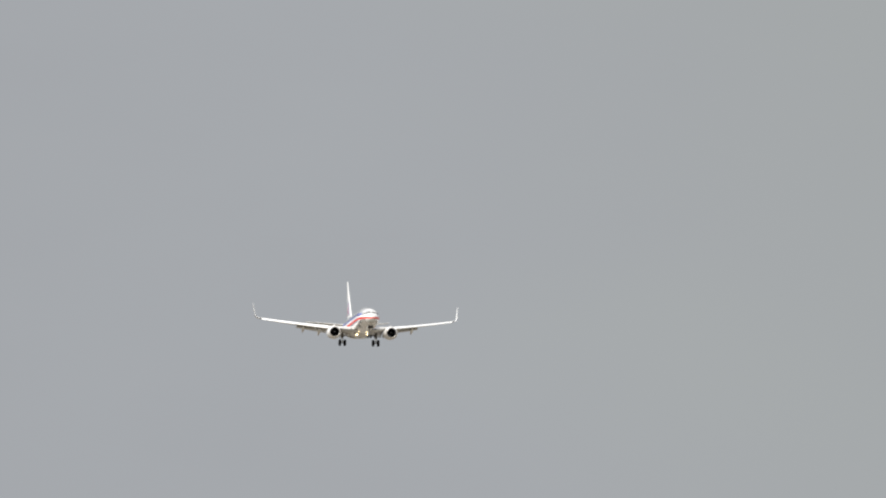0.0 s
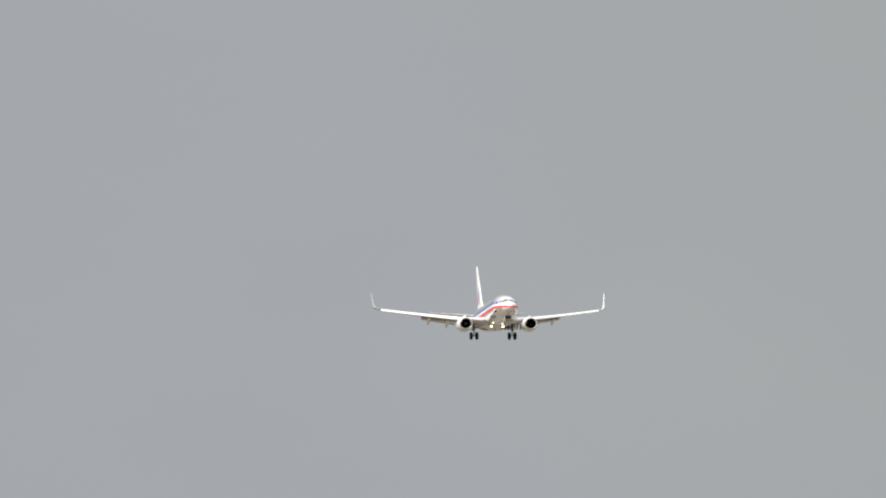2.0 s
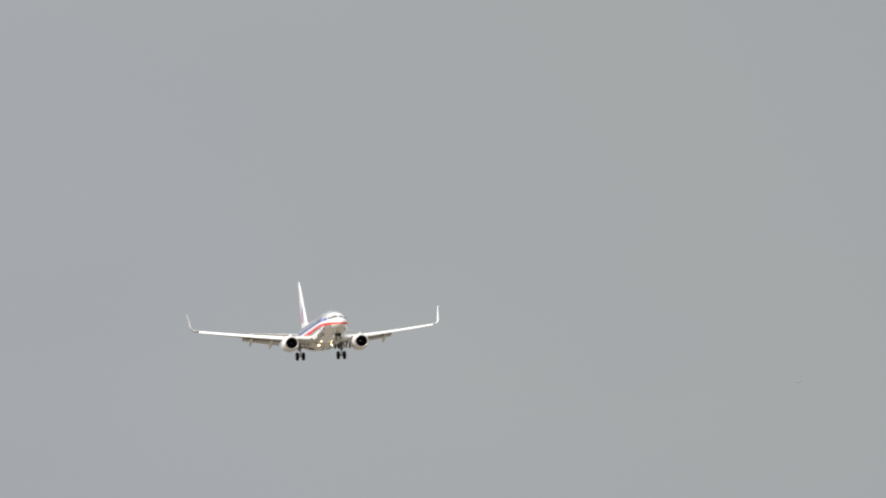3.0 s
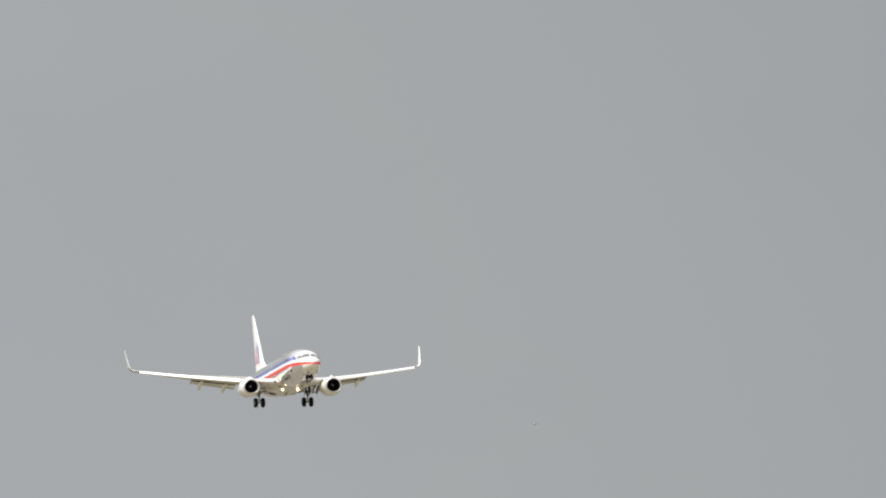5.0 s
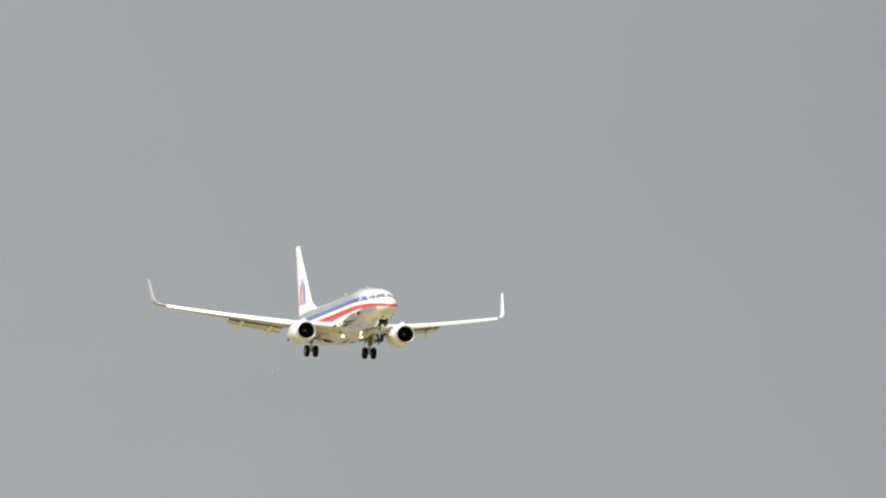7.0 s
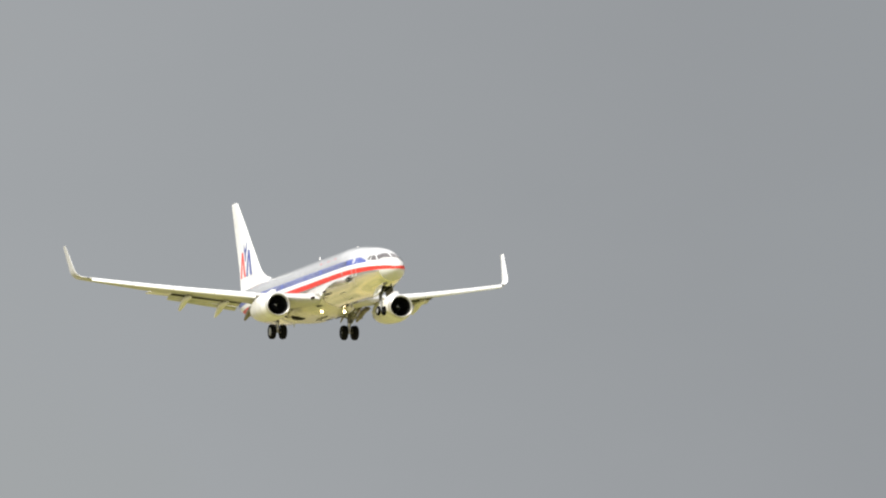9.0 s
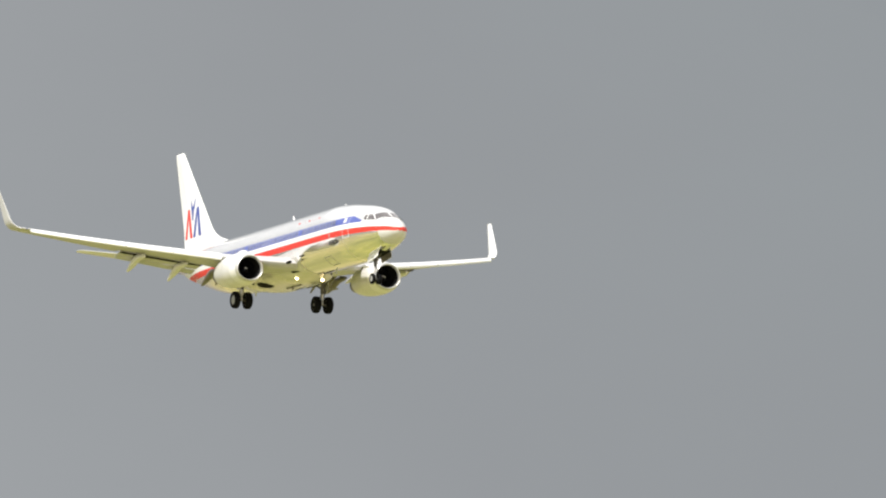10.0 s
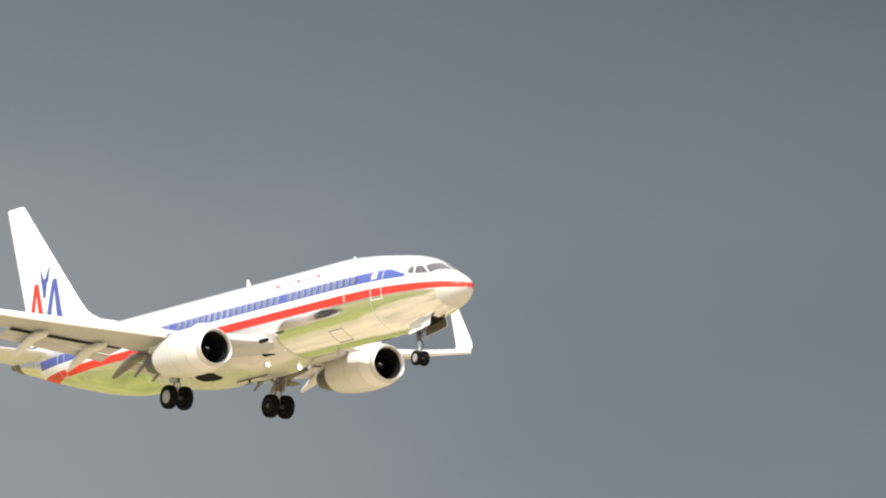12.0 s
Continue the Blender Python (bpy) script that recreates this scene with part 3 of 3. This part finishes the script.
def make_engine(plane, s):
    c = (-13.22, s * 4.87, -1.88)
    # cowl with rounded lip, flattened below
    prof = [(-3.9, 0.90), (-3.9, 0.95), (-3.3, 1.07), (-2.5, 1.16), (-1.6, 1.19), (-0.9, 1.13), (-0.4, 1.035), (-0.22, 0.985)]
    bm = spin(prof[:6], c, squash=0.86, caps=False)
    cowl = part("engine", bm, COWL, plane, "pale engine nacelle with a dark intake")
    part("inlet_cowl", spin([(-0.9, 1.136)] + prof[6:], c, squash=0.86, caps=False), NACELLE, cowl, "pale inlet cowl")
    lip = [(-0.22, 0.987), (-0.1, 0.945), (-0.02, 0.895), (0.0, 0.865), (-0.02, 0.835), (-0.1, 0.80), (-0.18, 0.785)]
    rings = spin(lip, c, squash=0.86, caps=False)
    part("intake_lip", rings, LIP, cowl, "bare metal intake lip")
    duct = spin([(-0.18, 0.785), (-0.7, 0.77), (-1.15, 0.78), (-1.25, 0.78), (-1.25, 0.02)], c, squash=0.86, caps=False)
    part("intake_duct", duct, DARK, cowl)
    bm = bmesh.new()
    ring = []
    for r, tw in ((0.24, 0.35), (0.5, 0.75), (0.70, 1.05)):
        a = 0.10 * tw
        ring.append([Vector((0.07, r * math.cos(a), r * math.sin(a))), Vector((-0.07, r * math.cos(a), -r * math.sin(a))), Vector((-0.085, r * math.cos(a), -r * math.sin(a) + 0.012))])
    blade = part("fan_blade", loft(ring, bm), FAN, cowl, smooth=False)
    blade.location = (c[0] - 1.0, c[1], c[2])
    for i in range(1, 24):
        other = new("fan_blade", blade.data)
        other.parent, other.location, other.rotation_euler.x = cowl, blade.location, 2 * math.pi * i / 24
    part("spinner", spin([(-0.62, 0.02), (-0.70, 0.10), (-0.85, 0.19), (-1.0, 0.25), (-1.1, 0.25)], c, sides=24), FAN, cowl)
    part("spinner_mark", tube([(c[0] - 0.76, c[1] + 0.115, c[2] + 0.08), (c[0] - 0.70, c[1] + 0.02, c[2] + 0.12), (c[0] - 0.74, c[1] - 0.09, c[2] + 0.11)], 0.025, 6), WHITE, cowl)
    for u, r in ((-0.9, 1.138), (-2.05, 1.178)):
        part("cowl_seam", spin([(u + 0.01, r + 0.004), (u - 0.01, r + 0.006)], c, squash=0.86, caps=False), SEAM, cowl)
    part("core_nozzle", spin([(-3.6, 0.70), (-4.2, 0.68), (-4.9, 0.55), (-5.3, 0.44), (-5.3, 0.40), (-4.6, 0.44)], c, sides=28), STEEL, cowl)
    part("exhaust_plug", spin([(-4.6, 0.30), (-5.2, 0.28), (-5.7, 0.12), (-5.9, 0.02)], c, sides=20), STEEL, cowl)
    rings = []
    for x, z0, z1, w in ((-13.9, -0.76, -0.62, 0.06), (-14.6, -0.85, -0.54, 0.17), (-15.6, -1.0, -0.75, 0.22), (-17.0, -1.75, -1.0, 0.20), (-18.6, -1.5, -1.05, 0.10)):
        rings.append([Vector((x, c[1] + w * a, z)) for a, z in ((-1, z0), (1, z0), (1, z1 - 0.06), (0.5, z1), (-0.5, z1), (-1, z1 - 0.06))])
    part("pylon", loft(rings), NACELLE, cowl)
    for k in (1, -1):
        t = radians(40 if k > 0 else 140)
        y, z = c[1] + math.cos(t) * 1.16, c[2] + math.sin(t) * 1.16
        o = Vector((0, math.cos(t), math.sin(t)))
        bm = loft([[Vector((x, y, z)) + o * h + Vector((0, -o.z, o.y)) * w for h, w in ((-0.05, -0.02), (hh, -0.012), (hh, 0.012), (-0.05, 0.02))]
                   for x, hh in ((-14.2, 0.0), (-14.6, 0.22), (-15.2, 0.26))])
        if k * s < 0:
            part("nacelle_strake", bm, NACELLE, cowl)
        else:
            bm.free()
    return cowl


def wheel(parent, centre, radius, width, outer=0):
    """Tyre on a hub; the hub's outer side, where given, wears a pale cap."""
    h = width / 2
    r = radius
    tyre = spin([(-h * 0.75, r * 0.58), (-h, r * 0.68), (-h, r * 0.84), (-h * 0.78, r * 0.96), (-h * 0.35, r), (h * 0.35, r), (h * 0.78, r * 0.96),
                 (h, r * 0.84), (h, r * 0.68), (h * 0.75, r * 0.58)], centre, "y", 36)
    t = part("tyre", tyre, RUBBER, parent, "black rubber tyre")
    hub = spin([(-h * 0.80, r * 0.10), (-h * 0.85, r * 0.2), (-h * 0.62, r * 0.30), (-h * 0.62, r * 0.48), (-h * 0.84, r * 0.55), (-h * 0.78, r * 0.60),
                (h * 0.78, r * 0.60), (h * 0.84, r * 0.55), (h * 0.62, r * 0.48), (h * 0.62, r * 0.30), (h * 0.85, r * 0.2), (h * 0.80, r * 0.10)], centre, "y", 24)
    rim = part("wheel_hub", hub, BRAKE, parent, "dark metal wheel hub")
    if outer:
        cap = spin([(outer * h * 0.70, r * 0.56), (outer * h * 0.86, r * 0.53), (outer * h * 0.90, r * 0.30), (outer * h * 0.98, r * 0.20), (outer * h, r * 0.03)], centre, "y", 24)
        part("hub_cap", cap, CAP, rim, "pale grey hub cap")
    return t


def make_main_gear(plane, s):
    x, y, z = -19.50, s * 2.88, -3.17
    gear = part("main_gear", tube([(x + 0.15, y + s * 0.05, -1.35), (x + 0.05, y, -2.3), (x + 0.04, y, -2.45)], [0.15, 0.15, 0.13], 14), STEEL, plane, "main landing gear leg with two wheels")
    part("piston", tube([(x + 0.04, y, -2.4), (x, y, z)], 0.085, 12), LIP, gear, "bright sliding piston")
    part("axle", tube([(x, y - 0.62, z), (x, y + 0.62, z)], 0.075, 10), STEEL, gear)
    part("side_brace", tube([(x + 0.05, y, -2.15), (x + 0.1, y - s * 0.75, -1.75), (x + 0.1, y - s * 1.45, -1.85)], [0.06, 0.07, 0.06], 8), STEEL, gear)
    part("drag_brace", tube([(x + 0.05, y, -2.2), (x + 1.15, y + s * 0.1, -1.45)], 0.05, 8), STEEL, gear)
    bm = tube([(x - 0.12, y, -2.4), (x - 0.42, y, -2.72)], 0.035, 8)
    tube([(x - 0.42, y, -2.72), (x - 0.1, y, -3.05)], 0.035, 8, bm)
    part("torque_link", bm, STEEL, gear)
    bm = box(bmesh.new(), (x + 0.02, y + s * 0.27, -1.95), (0.62, 0.035, 1.05), Matrix.Rotation(s * radians(-10), 4, "X"))
    part("gear_door", bm, GREY, gear, "narrow grey door on the leg")
    bm = box(bmesh.new(), (x + 0.1, y + s * 0.66, -2.02), (0.75, 0.62, 0.04), Matrix.Rotation(s * radians(-14), 4, "X"))
    part("gear_door", bm, STAIN_SHADE, gear, "dark hinged door beside the leg")
    part("door_rod", tube([(x + 0.1, y + s * 0.08, -2.35), (x + 0.1, y + s * 0.62, -2.05)], 0.03, 8), STEEL, gear)
    part("retract_actuator", tube([(x - 0.1, y - s * 0.1, -1.75), (x - 0.25, y - s * 1.0, -2.05)], [0.07, 0.05], 10), STEEL, gear, "dark hydraulic actuator")
    part("brake_hose", tube([(x + 0.16, y, -2.2), (x + 0.24, y + 0.05, -2.6), (x + 0.1, y + 0.1, -3.05)], 0.02, 6), DARK, gear)
    for k in (-1, 1):
        wheel(gear, (x, y + k * 0.43, z), 0.565, 0.40, k if k == s else 0)
    return gear


def make_nose_gear(plane):
    x, z = -4.09, -3.28
    gear = part("nose_gear", tube([(x - 0.12, 0, -1.6), (x - 0.05, 0, -2.5)], [0.12, 0.10], 12), STEEL, plane, "nose landing gear leg with two small wheels")
    part("piston", tube([(x - 0.05, 0, -2.45), (x, 0, z)], 0.06, 10), LIP, gear)
    part("axle", tube([(x, -0.3, z), (x, 0.3, z)], 0.05, 10), STEEL, gear)
    part("drag_brace", tube([(x - 0.05, 0, -2.3), (x + 0.9, 0, -1.7)], 0.05, 8), STEEL, gear)
    bm = tube([(x + 0.08, 0, -2.45), (x + 0.3, 0, -2.72)], 0.03, 6)
    tube([(x + 0.3, 0, -2.72), (x + 0.07, 0, -3.0)], 0.03, 6, bm)
    part("torque_link", bm, STEEL, gear)
    part("taxi_lamp", spin([(0.16, 0.01), (0.15, 0.08), (0.05, 0.07)], (x, 0, -2.3), sides=14), HUB, gear)
    for k in (-1, 1):
        wheel(gear, (x, k * 0.21, z), 0.345, 0.21, k)
        bm = loft([[Vector((px, k * (0.42 + o), body_at(px)[0] + 0.05 + dz)) for o, dz in ((0, 0), (0.07, -0.22), (0.09, -0.40), (0.06, -0.40), (0.04, -0.22), (-0.03, 0))] for px in stations(-2.64, -4.24, 0.2)])
        flap = part("nose_gear_door", bm, WHITE, gear, "open nose gear door, white outside, shade painted dark within")
        # inner faces take the dark metal to paint the shade between the doors
        flap.data.materials.append(STAIN_SHADE)
        for f in flap.data.polygons:
            f.material_index = 1 if k * f.normal.y < -0.3 else 0
        bm = loft([[Vector((px, k * (0.42 + o), body_at(px)[0] + 0.05 + dz)) for o, dz in ((0.074, -0.20), (0.092, -0.31))] for px in stations(-3.19, -3.69, 0.1)], closed=False)
        part("door_bar", bm, SEAM, gear, "plain dark bar painted on the door")
    # flat dark sheet on the belly paints the shade of the open well
    bm = loft([[Vector((px, y, body_at(px)[0] - 0.004 + 0.03 * abs(y))) for y in (-0.40, -0.2, 0, 0.2, 0.40)] for px in stations(-2.59, -4.34, 0.2)], closed=False)
    part("nose_well_shade", bm, DARK, gear, "open wheel well, its shade painted near black")
    return gear


def make_fin(plane):
    def ring(x, z, c, t):
        return foil((x, 0, z), c, t, Vector((0, 1, 0)), camber=0)

    FIN_X, FIN_C = -32.05, 4.95
    rows = [(-27.6, 1.90, 9.1, 0.012), (-29.0, 2.12, 7.8, 0.016), (-30.3, 2.42, 6.55, 0.03), (-31.1, 2.75, 5.82, 0.045), (-31.62, 3.1, 5.34, 0.06), (FIN_X, 3.5, FIN_C, 0.065)]
    for u in np.linspace(0, 1, 9)[1:]:
        rows.append((FIN_X - 4.98 * u, 3.5 + 5.42 * u, FIN_C - 3.36 * u, 0.065))
    rows.append((-37.16, 9.02, 1.46, 0.05))
    rows.append((-37.34, 9.08, 1.24, 0.02))
    fin = part("tail_fin", loft([ring(*r) for r in rows]), WHITE, plane, "tall white tail fin with a red and blue emblem")
    # hinge line of the rudder

    def le(z):
        return FIN_X - 4.98 * (z - 3.5) / 5.42

    def ch(z):
        return FIN_C - 3.36 * (z - 3.5) / 5.42

    def surf(x, z, s, off):
        u = min(max((le(z) - x) / ch(z), 0.001), 0.999)
        h = 0.065 * ch(z) * 5 * (0.2969 * math.sqrt(u) - 0.126 * u - 0.3516 * u * u + 0.2843 * u**3 - 0.1030 * u**4)
        return Vector((x, s * (h + off), z))

    def stroke(s, a, b, w0, w1, off=0.008, n=6):
        rings = []
        for i in range(n + 1):
            u = i / n
            x, z, w = a[0] + (b[0] - a[0]) * u, a[1] + (b[1] - a[1]) * u, w0 + (w1 - w0) * u
            rings.append([surf(x - w / 2, z, s, off), surf(x, z, s, off), surf(x + w / 2, z, s, off)])
        return loft(rings, closed=False)

    for s in (1, -1):
        part("rudder_seam", stroke(s, (le(3.4) - 0.70 * ch(3.4), 3.4), (le(8.8) - 0.66 * ch(8.8), 8.8), 0.025, 0.02, 0.005, 8), SEAM, fin)
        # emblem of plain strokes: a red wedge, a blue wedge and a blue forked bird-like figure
        for name, mat, x, w, z0, z1 in (("red_emblem", RED, -35.98, 1.08, 2.95, 4.95), ("blue_emblem", BLUE, -34.27, 1.12, 2.95, 4.98)):
            me = stroke(s, (x - w / 2, z0), (x + 0.02, z1), 0.46, 0.30)
            other = stroke(s, (x + w / 2, z0), (x + 0.08, z1), 0.50, 0.30, 0.009)
            tmp = bpy.data.meshes.new("tmp")
            other.to_mesh(tmp)
            other.free()
            me.from_mesh(tmp)
            bpy.data.meshes.remove(tmp)
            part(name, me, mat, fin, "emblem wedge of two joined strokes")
        for a, b, w0, w1 in (((-35.16, 4.15), (-35.16, 5.1), 0.22, 0.56), ((-35.00, 4.9), (-34.70, 5.65), 0.40, 0.08), ((-35.30, 4.9), (-35.48, 5.55), 0.34, 0.08)):
            part("bird_emblem", stroke(s, a, b, w0, w1, 0.010), BLUE, fin, "plain blue forked emblem")
    return fin


def make_tailplane(plane, s):
    rings = []
    for u in np.linspace(0, 1, 8):
        y = 0.5 + 6.70 * u
        rings.append(foil((-33.1 - 4.30 * u, s * y, 1.08 + 0.84 * u), 4.35 - 3.0 * u, 0.08, camber=-0.01))
    rings.append(foil((-37.7, s * 7.32, 1.96), 0.85, 0.05))
    tail = part("tailplane", loft(rings), COWL, plane, "pale grey swept tailplane")
    return tail


def make_airliner():
    plane = tagged(new("airliner"), "silver twin-engine airliner with tricolour stripes, wheels and flaps down", "airplane")
    make_fuselage(plane)
    make_belly_fairing(plane)
    make_fin(plane)
    make_nose_gear(plane)
    for s in (1, -1):
        make_wing(plane, s)
        make_engine(plane, s)
        make_main_gear(plane, s)
        make_tailplane(plane, s)
        make_lamp(plane, s)
    return plane


airliner = make_airliner()


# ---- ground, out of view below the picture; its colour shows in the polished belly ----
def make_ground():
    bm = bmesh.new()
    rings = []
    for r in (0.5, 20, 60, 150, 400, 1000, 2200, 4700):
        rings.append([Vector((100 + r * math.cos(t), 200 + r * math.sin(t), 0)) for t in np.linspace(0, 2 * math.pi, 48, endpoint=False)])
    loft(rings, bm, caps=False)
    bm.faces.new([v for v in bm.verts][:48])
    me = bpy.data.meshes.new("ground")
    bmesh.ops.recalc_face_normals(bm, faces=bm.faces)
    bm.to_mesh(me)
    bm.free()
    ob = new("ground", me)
    m = bpy.data.materials.new("dry_grass")
    m.use_nodes = True
    n, l = m.node_tree.nodes, m.node_tree.links
    b = n["Principled BSDF"]
    co = n.new("ShaderNodeTexCoord")
    big, small = n.new("ShaderNodeTexNoise"), n.new("ShaderNodeTexNoise")
    big.inputs["Scale"].default_value, big.inputs["Detail"].default_value = 0.006, 6
    small.inputs["Scale"].default_value, small.inputs["Detail"].default_value = 0.9, 6
    l.new(co.outputs["Object"], big.inputs["Vector"])
    l.new(co.outputs["Object"], small.inputs["Vector"])
    def ramp_of(fac, stops):
        nd = n.new("ShaderNodeValToRGB")
        el = nd.color_ramp.elements
        while len(el) < len(stops):
            el.new(0.5)
        for e, (q, col) in zip(el, stops):
            e.position, e.color = q, (*col, 1)
        l.new(fac, nd.inputs["Fac"])
        return nd.outputs["Color"]

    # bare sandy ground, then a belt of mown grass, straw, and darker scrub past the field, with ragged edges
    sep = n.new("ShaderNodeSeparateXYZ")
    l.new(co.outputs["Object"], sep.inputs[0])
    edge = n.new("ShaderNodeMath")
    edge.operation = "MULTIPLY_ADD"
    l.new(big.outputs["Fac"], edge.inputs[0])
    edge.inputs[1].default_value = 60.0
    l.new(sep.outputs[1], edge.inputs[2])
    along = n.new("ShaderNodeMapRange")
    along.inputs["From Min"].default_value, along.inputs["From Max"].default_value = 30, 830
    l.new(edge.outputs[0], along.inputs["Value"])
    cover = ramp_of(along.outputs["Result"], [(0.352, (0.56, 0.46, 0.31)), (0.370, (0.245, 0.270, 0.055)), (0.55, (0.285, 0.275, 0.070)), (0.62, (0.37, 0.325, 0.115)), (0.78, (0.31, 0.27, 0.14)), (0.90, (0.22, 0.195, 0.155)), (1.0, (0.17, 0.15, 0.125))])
    mid = n.new("ShaderNodeTexNoise")
    mid.inputs["Scale"].default_value, mid.inputs["Detail"].default_value = 0.035, 5
    l.new(co.outputs["Object"], mid.inputs["Vector"])
    patch = ramp_of(mid.outputs["Fac"], [(0.36, (0.62, 0.64, 0.56)), (0.47, (0.88, 0.89, 0.84)), (0.53, (1.0, 0.98, 0.95)), (0.66, (1.28, 1.20, 1.12))])
    tuft = n.new("ShaderNodeMix")
    tuft.data_type, tuft.blend_type = "RGBA", "MULTIPLY"
    tuft.inputs["Factor"].default_value = 1.0
    l.new(cover, tuft.inputs[6])
    l.new(patch, tuft.inputs[7])
    mix = n.new("ShaderNodeMix")
    mix.data_type, mix.blend_type = "RGBA", "MULTIPLY"
    mix.inputs["Factor"].default_value = 0.25
    l.new(tuft.outputs[2], mix.inputs[6])
    l.new(small.outputs["Color"], mix.inputs[7])
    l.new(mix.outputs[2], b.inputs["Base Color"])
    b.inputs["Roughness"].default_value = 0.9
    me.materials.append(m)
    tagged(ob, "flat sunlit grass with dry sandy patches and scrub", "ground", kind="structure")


make_ground()


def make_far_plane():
    # small high-wing model stands in for an unknown plane farther off
    plane = tagged(new("far_aircraft"), "tiny high-wing stand-in for a far-off plane, haze painted into its grey", "airplane")
    # grey near the sky's tone: distance haze is put into the colour
    haze = material("haze_tinted_grey", (0.42, 0.425, 0.43), 0.9, 0.0, 0.05, 1.0, 6.0, 0.0, gloss=0.0)
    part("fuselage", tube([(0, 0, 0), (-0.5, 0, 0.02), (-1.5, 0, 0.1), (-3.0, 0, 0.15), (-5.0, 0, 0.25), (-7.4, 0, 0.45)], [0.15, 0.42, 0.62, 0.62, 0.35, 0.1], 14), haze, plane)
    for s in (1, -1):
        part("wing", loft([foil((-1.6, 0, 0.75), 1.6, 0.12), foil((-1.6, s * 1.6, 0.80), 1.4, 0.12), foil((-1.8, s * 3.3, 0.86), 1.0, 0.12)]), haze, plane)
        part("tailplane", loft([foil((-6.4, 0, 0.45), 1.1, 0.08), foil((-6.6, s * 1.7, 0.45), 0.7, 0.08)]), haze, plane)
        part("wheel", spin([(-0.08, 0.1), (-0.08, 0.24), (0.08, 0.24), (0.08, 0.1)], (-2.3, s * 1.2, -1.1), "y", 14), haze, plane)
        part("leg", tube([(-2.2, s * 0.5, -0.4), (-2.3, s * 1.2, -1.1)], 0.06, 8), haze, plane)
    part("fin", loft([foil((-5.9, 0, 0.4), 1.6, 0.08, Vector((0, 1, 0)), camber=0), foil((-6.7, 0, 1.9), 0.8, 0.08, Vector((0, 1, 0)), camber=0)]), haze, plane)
    return plane


far_aircraft = make_far_plane()


# ---- what moves ----
def motions():
    walk(airliner, [(t, pose(x, y, z, rx, ry, rz)) for t, x, y, z, rx, ry, rz in FLIGHT])
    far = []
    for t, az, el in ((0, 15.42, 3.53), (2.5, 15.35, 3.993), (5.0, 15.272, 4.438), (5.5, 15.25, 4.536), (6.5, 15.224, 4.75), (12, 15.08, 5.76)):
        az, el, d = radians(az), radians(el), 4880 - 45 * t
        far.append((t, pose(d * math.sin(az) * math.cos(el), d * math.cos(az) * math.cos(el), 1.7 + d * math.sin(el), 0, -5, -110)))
    walk(far_aircraft, far)


motions()
